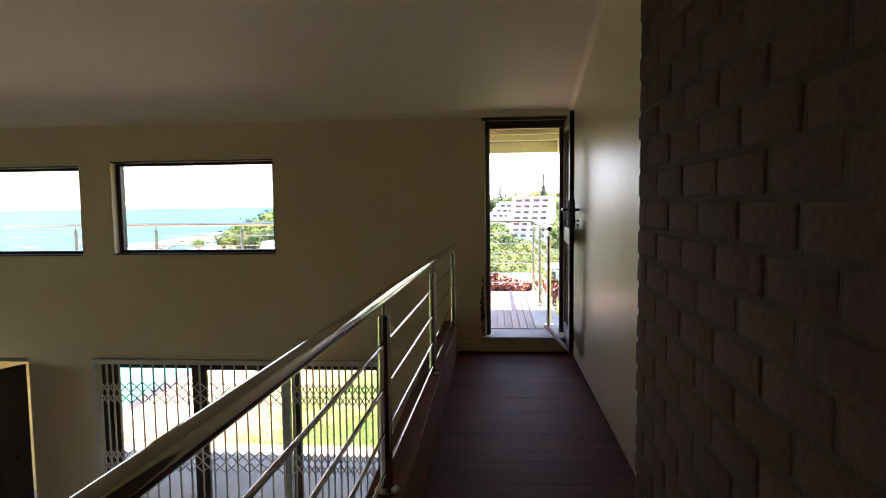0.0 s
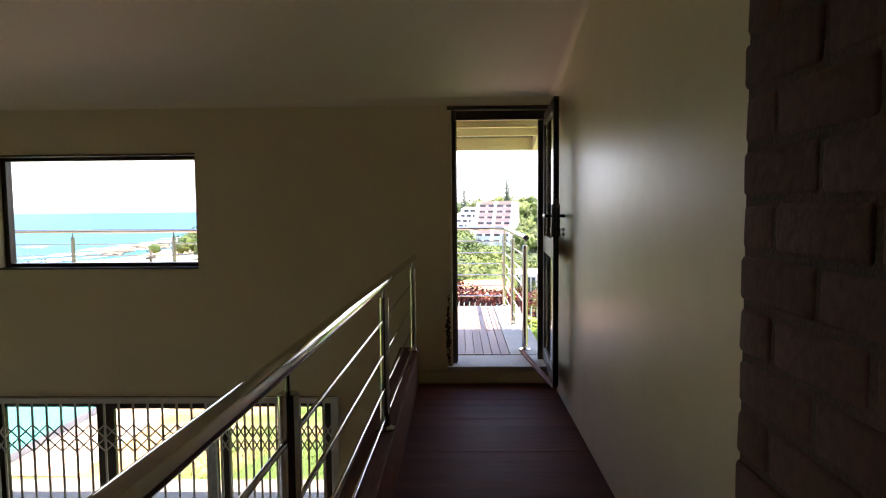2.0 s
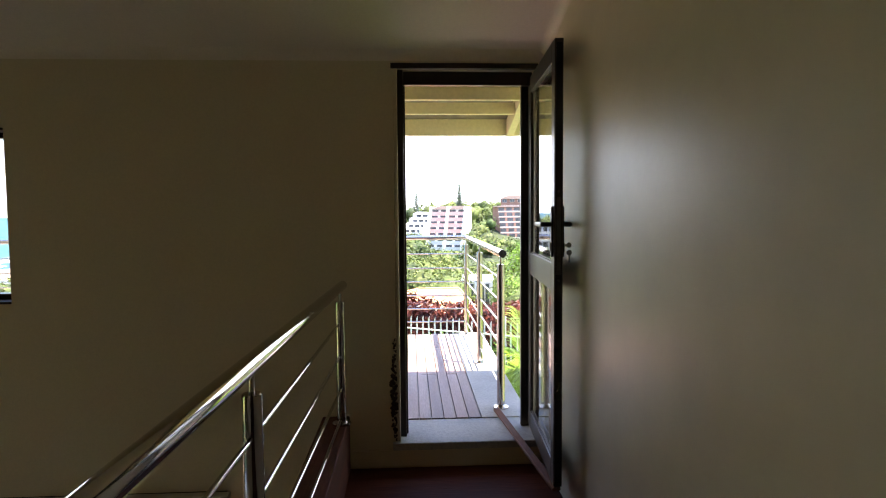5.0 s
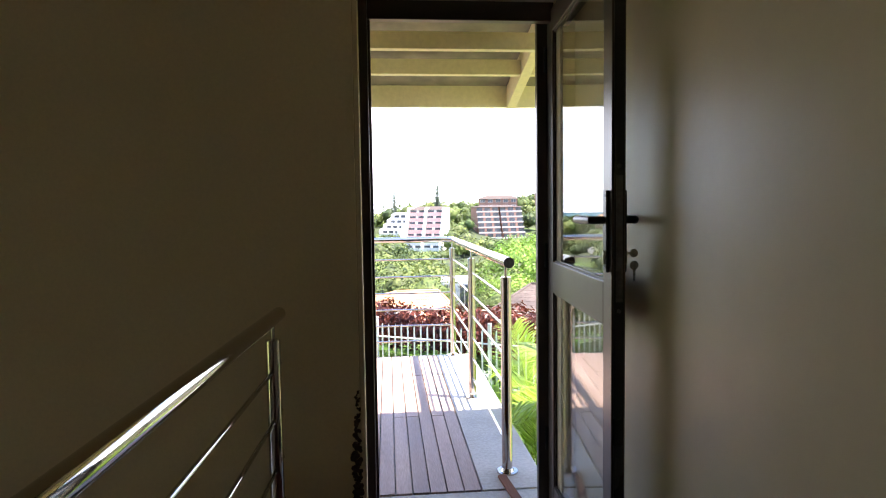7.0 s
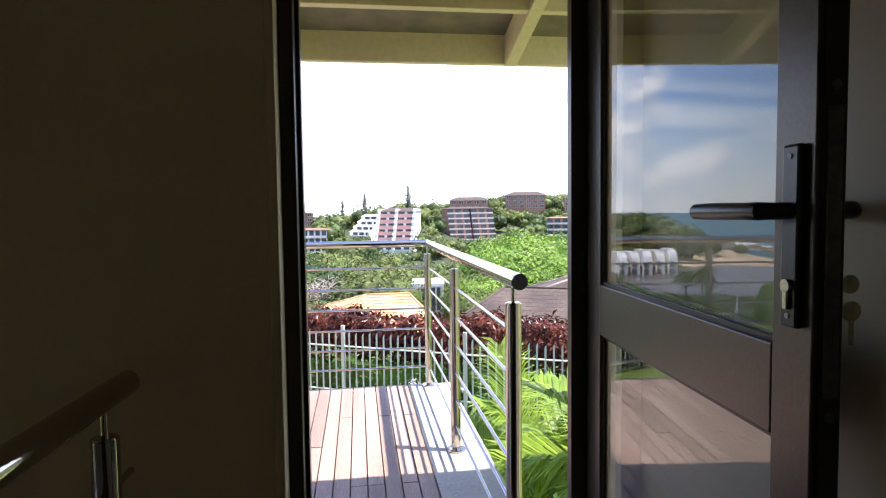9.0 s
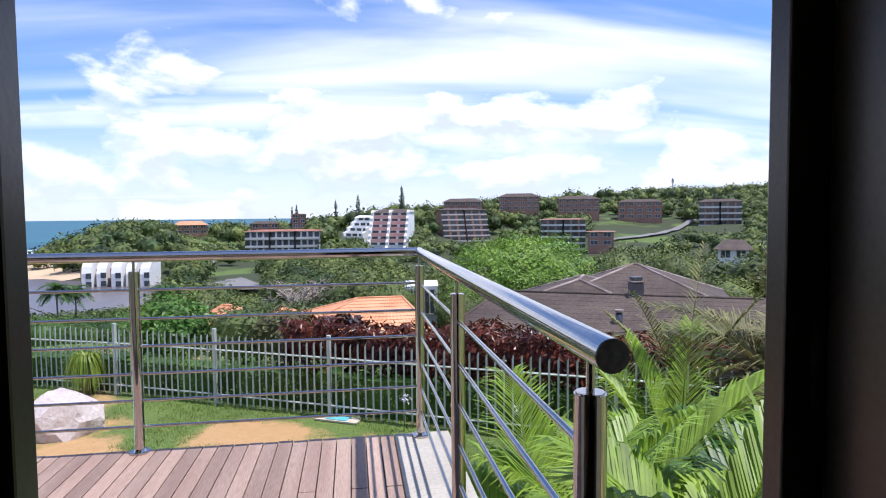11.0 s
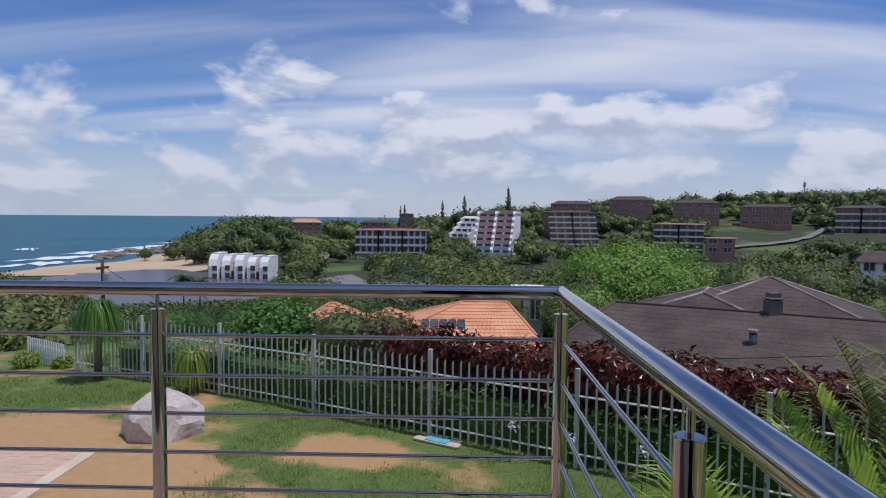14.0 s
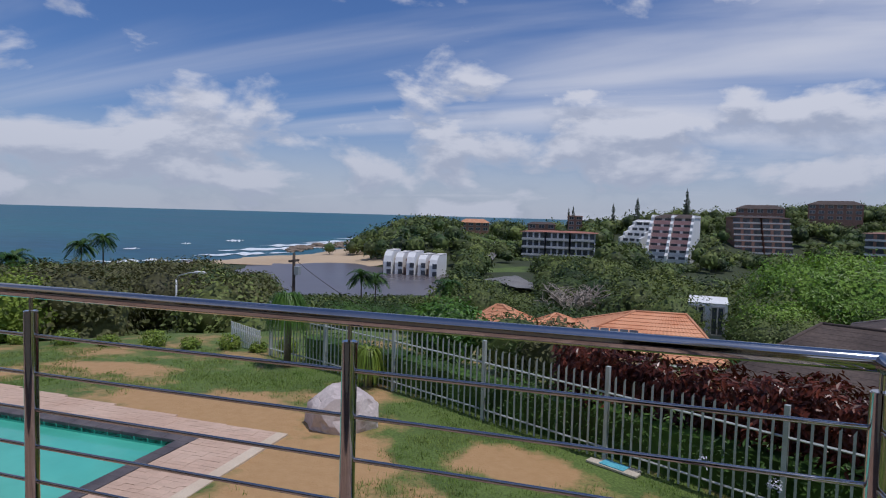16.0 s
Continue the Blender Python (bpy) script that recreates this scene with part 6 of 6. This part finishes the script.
part("arm", sweep([Vector((0, 0, lh - 0.3)), Vector((0.15, 0, lh - 0.05)), Vector((0.7, 0.1, lh + 0.1)), Vector((1.1, 0.15, lh + 0.14))], 0.035, 8), GREYMETAL, lamp, smooth=True)
part("lamp_head", box((1.0, 0.05, lh + 0.10), (1.6, 0.27, lh + 0.22), 0.03), WHITE, lamp, "pale flat lamp head")
for az, top, r in ((29.1, 26.5, 470), (37.1, 30.5, 520)):
    p = place(az, r)
    ms = tagged(empty("radio_mast", p), "thin grey radio mast on the hilltop", "mast")
    part("mast", tube((0, 0, -1), (0, 0, top - p.z), 0.7, 6, r2=0.25), GREYMETAL, ms)
    part("antenna", tube((0, 0, top - p.z - 4), (0, 0, top - p.z - 1), 0.9, 8), GREYMETAL, ms)


# ---- tall conifers ----
def conifer(az, r, top, base, wide, seed):
    rng = random.Random(seed)
    p = place(az, r, base - 4)
    t = tagged(empty("norfolk_pine", p), "tall dark narrow pine with tiered branches on the skyline", "tree", group="skyline pines")
    h = top - base + 4
    part("trunk", tube((0, 0, 0), (0, 0, h), 0.28, 8, r2=0.05), TRUNK, t)
    v, f = [], []
    tiers = 17
    for k in range(tiers):
        u = k / tiers
        z = h - 11.5 + 11.2 * u
        ln = wide * (0.10 + 0.90 * (1 - u) ** 0.8) * rng.uniform(0.7, 1.15)
        for q in range(8):
            if rng.random() < 0.14:
                continue
            a = 2 * math.pi * (q + rng.random() * 0.7) / 8
            d, s = Vector((math.cos(a), math.sin(a), 0)), Vector((-math.sin(a), math.cos(a), 0))
            l2 = ln * rng.uniform(0.75, 1.1)
            # a drooping bough, broad in the middle, with an upturned tip
            for t0, t1, wd in ((0.0, 0.5, 0.34), (0.35, 0.8, 0.40), (0.65, 1.0, 0.26)):
                i = len(v)
                p0 = Vector((0, 0, z)) + d * l2 * t0 - Vector((0, 0, 0.18 * math.sin(3 * t0)))
                p1 = Vector((0, 0, z)) + d * l2 * t1 + Vector((0, 0, 0.45 * t1 * t1 - 0.18 * math.sin(3 * t1)))
                m = (p0 + p1) / 2
                v += [p0, m + s * l2 * wd + Vector((0, 0, 0.26)), p1, m - s * l2 * wd - Vector((0, 0, 0.26))]
                f += [(i, i + 1, i + 2), (i, i + 2, i + 3)]
    raw("crown", v, f, PINELEAF, t)


conifer(4.7, 250, 13.8, 3.0, 2.15, 1)
conifer(0.64, 250, 10.2, 1.0, 2.2, 2)
conifer(-1.42, 260, 8.2, 0.0, 1.9, 3)
conifer(-4.95, 274, 6.7, -1.0, 1.8, 4)
conifer(-5.35, 276, 6.0, -1.0, 1.6, 5)
conifer(31.6, 360, 13.5, 3.0, 2.4, 6)
conifer(32.5, 362, 13.9, 3.0, 2.4, 7)

# ---- single trees ----
big = place(16.2, 62)
tree("broad_green_tree", "broad bright green leafy tree below the hillside flats", big.x, big.y, -0.55 - big.z, 7.4, 0.60, 0.19, 24000, BRIGHT, 41)
p = place(19.8, 56)
tree("broad_green_tree", "lower bright green tree beside the broad one", p.x, p.y, -3.6 - p.z, 3.2, 0.55, 0.14, 7000, BRIGHT, 42)
p = place(11.5, 52)
tree("broad_green_tree", "lower bright green tree beside the broad one", p.x, p.y, -4.2 - p.z, 2.8, 0.6, 0.14, 6000, BRIGHT, 43)
tree("garden_tree", "dense bright green round tree beyond the fence", -4.45, 23.0, -0.72 - ground_z(-4.45, 23.0), 1.15, 0.8, 0.085, 3200, GREENTREE, 44, trunk_r=0.08)
tree("garden_tree", "dark shrubby tree beyond the fence", -2.4, 22.6, 1.9, 1.1, 0.8, 0.08, 1100, WOODS, 45, trunk_r=0.06)
tree("garden_tree", "reddish mixed shrub beyond the fence", -1.2, 21.4, 1.9, 1.0, 0.8, 0.08, 900, SCRUB, 46, trunk_r=0.06)
tree("lime_tree", "yellow-green tree at the edge of the garden", -20.9, 23.2, 2.7, 1.6, 0.8, 0.09, 3200, LIME, 47, trunk_r=0.1)
for k, (az, r, top) in enumerate(((-47.1, 62, -2.3), (-45.6, 66, -1.8), (-51.5, 48, -2.3), (-24.2, 58, -4.6), (-22.9, 60, -5.0), (-16, 50, -4.4))):
    q = place(az, r)
    palm("coast_palm", "tall coastal palm with a ragged crown", q.x, q.y, top, 20, 1.5, 0.9, 1.1, DARKPALM, 80 + k, leaflets=26, leaf_len=0.6, leaf_w=0.06, trunk=0.13)

# bleached bare tree
q = place(-4.8, 68)
dt = tagged(empty("bare_tree", q), "bleached bare-branched tree among the green", "tree")
rng = random.Random(90)
fork = -9.6 - q.z
part("trunk", sweep([Vector((0, 0, -0.3)), Vector((0.1, 0, fork * 0.5)), Vector((0.2, 0, fork))], [0.34, 0.28, 0.22], 8), DEADWOOD, dt)
for k in range(44):
    a = rng.uniform(0, 6.28)
    ln = rng.uniform(1.6, 4.8)
    e = Vector((math.cos(a) * ln, math.sin(a) * ln * 0.8, fork + rng.uniform(1.6, 3.9)))
    s0 = Vector((0.2, 0, fork - rng.uniform(0.0, 0.8)))
    m = s0.lerp(e, 0.5) + Vector((rng.gauss(0, 0.3), rng.gauss(0, 0.3), 0.5))
    br = part("branch", sweep([s0, m, e], [0.13, 0.08, 0.035], 5), DEADWOOD, dt)
    for _ in range(6):
        b0 = m.lerp(e, rng.uniform(0.1, 0.9))
        b1 = b0 + Vector((rng.gauss(0, 0.7), rng.gauss(0, 0.7), rng.uniform(0.0, 0.9)))
        part("twig", sweep([b0, b0.lerp(b1, 0.5) + Vector((0, 0, 0.1)), b1], [0.05, 0.035, 0.02], 4), DEADWOOD, br)

# picket gate at the garden's corner
pk = tagged(empty("picket_gate", (-11.9, 23.6, ground_z(-11.9, 23.6)), radians(-30)), "small white picket gate at the garden corner", "gate")
pme = mesh_of("picket", box((-0.03, -0.01, 0), (0.03, 0.01, 0.75), 0.003), WHITE)
for k in range(16):
    piece("picket", pme, pk, (k * 0.13, 0, 0))
part("rail", box((-0.05, 0.012, 0.2), (2.0, 0.03, 0.26)), WHITE, pk)
part("rail", box((-0.05, 0.012, 0.52), (2.0, 0.03, 0.58)), WHITE, pk)

# ---- woods over valley and hills ----
def np_crown(seed, leaves, size, sub):
    rng = random.Random(seed)
    v, f = crown_mesh(rng, 1.0, 0.8, leaves, size, seed)
    bm = bmesh.new()
    bmesh.ops.create_icosphere(bm, subdivisions=sub, radius=0.8)
    for w in bm.verts:
        d = w.co.normalized()
        q = 1 + 0.30 * noise.noise(d * 1.7 + Vector((seed, 0, 0))) + 0.18 * noise.noise(d * 4.1 + Vector((0, seed, 0)))
        w.co = Vector((d.x * q * 0.8, d.y * q * 0.8, d.z * q * 0.64 - 0.1))
    bm.verts.index_update()
    i = len(v)
    V = np.array([tuple(p) for p in v] + [tuple(w.co) for w in bm.verts])
    F = np.array(f + [tuple(i + w.index for w in fc.verts) for fc in bm.faces])
    bm.free()
    return V, F


CLOSE = [np_crown(240 + k, 1300, 0.052, 1) for k in range(4)]
NEAR = [np_crown(200 + k, 480, 0.092, 1) for k in range(5)]
MID = [np_crown(260 + k, 260, 0.115, 1) for k in range(5)]
FAR = [np_crown(220 + k, 110, 0.17, 1) for k in range(5)]


def el_limit(az, r):
    """Highest angle, seen from the balcony, that a tree top may reach so that what lies behind stays in view."""
    lim = 90.0
    for a0, a1, br, base, top, depth in FOOT:
        if a0 < az < a1:
            if r < br - 1:
                seen = base + (top - base) * 0.03
                lim = min(lim, math.degrees(math.atan2(seen - 1.4, br)))
            elif r < br + depth + 9:
                return -90
    if r < 160 and -36 < az < -16:
        lim = min(lim, -7.6 if az > -33 else -5.6)
    if r < 160 and az <= -36:
        lim = min(lim, -4.6 + 0.35 * math.sin(az * 2.1))
    if -9.5 < az < -0.8 and r < 74:
        lim = min(lim, -7.9)
    if -13.5 < az < -7.8 and 60 < r < 126:
        lim = min(lim, -6.9)
    if r >= 150 and az < -28:
        return -90
    if az < -3.5:
        lim = min(lim, -0.15)
    if -46 < az < -37.5 and r < 36:
        lim = min(lim, -11.0)
    if -13 < az < -8 and 150 < r < 188:
        return -90
    if -14 < az < -9.5 and 150 < r < 262:
        lim = min(lim, -2.3)
    if -14.5 < az < -7.5 and 90 < r < 150:
        lim = min(lim, -6.3)
    if 22 < az < 31.3 and 150 < r < 345:
        lim = min(lim, -2.75 + (az - 27.7) * 0.45)
    if -14 < az < 7 and r < 38:
        lim = min(lim, -10.6)
    if 8 < az < 24 and r < 56:
        lim = min(lim, -5.6)
    return lim


def woods(name, label, mat, want, r0, r1, a0, a1, seed, size):
    rng = random.Random(seed)
    vs, fs, n, tries, got = [], [], 0, 0, 0
    while got < want and tries < want * 12:
        tries += 1
        az = rng.uniform(a0, a1)
        r = (r0 ** 1.4 + (r1 ** 1.4 - r0 ** 1.4) * rng.random()) ** (1 / 1.4)
        p = place(az, r)
        if p.z < SEA_Z + 0.7 or p.z > 40:
            continue
        rad = rng.uniform(*size) * (0.8 + 0.2 * min(1, r / 200))
        sq = rng.uniform(0.75, 1.25)
        topz = p.z + rad * 1.9 * sq
        lim = el_limit(az, r)
        if lim < -80:
            continue
        cap = 1.4 + r * math.tan(radians(lim))
        if topz > cap:
            over = topz - cap
            if over > rad * 1.6:
                if p.z + 0.5 > cap:
                    continue
                rad *= 0.55
                topz = min(p.z + rad * 1.9 * sq, cap)
            else:
                topz = cap
        kinds = FAR if r > 165 else MID if r > 95 else NEAR if r > 52 else CLOSE
        V, F = kinds[rng.randrange(len(kinds))]
        a = rng.uniform(0, 6.28)
        c, s = math.cos(a), math.sin(a)
        W = np.empty_like(V)
        W[:, 0] = (V[:, 0] * c - V[:, 1] * s) * rad + p.x
        W[:, 1] = (V[:, 0] * s + V[:, 1] * c) * rad + p.y
        W[:, 2] = V[:, 2] * rad * sq + topz - rad * 0.85 * sq
        vs.append(W)
        fs.append(F + n)
        n += len(V)
        got += 1
    V, F = np.concatenate(vs), np.concatenate(fs)
    me = bpy.data.meshes.new(name)
    me.vertices.add(len(V))
    me.vertices.foreach_set("co", V.astype(np.float32).ravel())
    me.loops.add(len(F) * 3)
    me.loops.foreach_set("vertex_index", F.astype(np.int32).ravel())
    me.polygons.add(len(F))
    me.polygons.foreach_set("loop_start", np.arange(0, len(F) * 3, 3, dtype=np.int32))
    me.update(calc_edges=True)
    me.materials.append(mat)
    return tagged(new(name, me), label, "woodland", kind="stuff")


woods("far_woods", "dark green woodland covering the far hillsides", WOODS, 2600, 150, 620, -30, 50, 301, (2.4, 4.6))
woods("valley_woods", "dense mixed green woodland in the valley", WOODS, 900, 46, 165, -34, 50, 302, (1.8, 3.6))
woods("coastal_scrub", "olive-brown coastal scrub below the garden", SCRUB, 420, 27, 150, -62, -33, 303, (1.8, 3.3))
woods("coastal_bush", "dark green coastal bush below the garden", WOODS, 280, 27, 160, -62, -28, 304, (1.6, 3.2))
woods("lower_shrubs", "mixed green shrubs between the neighbouring roofs", SHRUB, 110, 27, 60, -30, 9, 305, (0.9, 1.7))
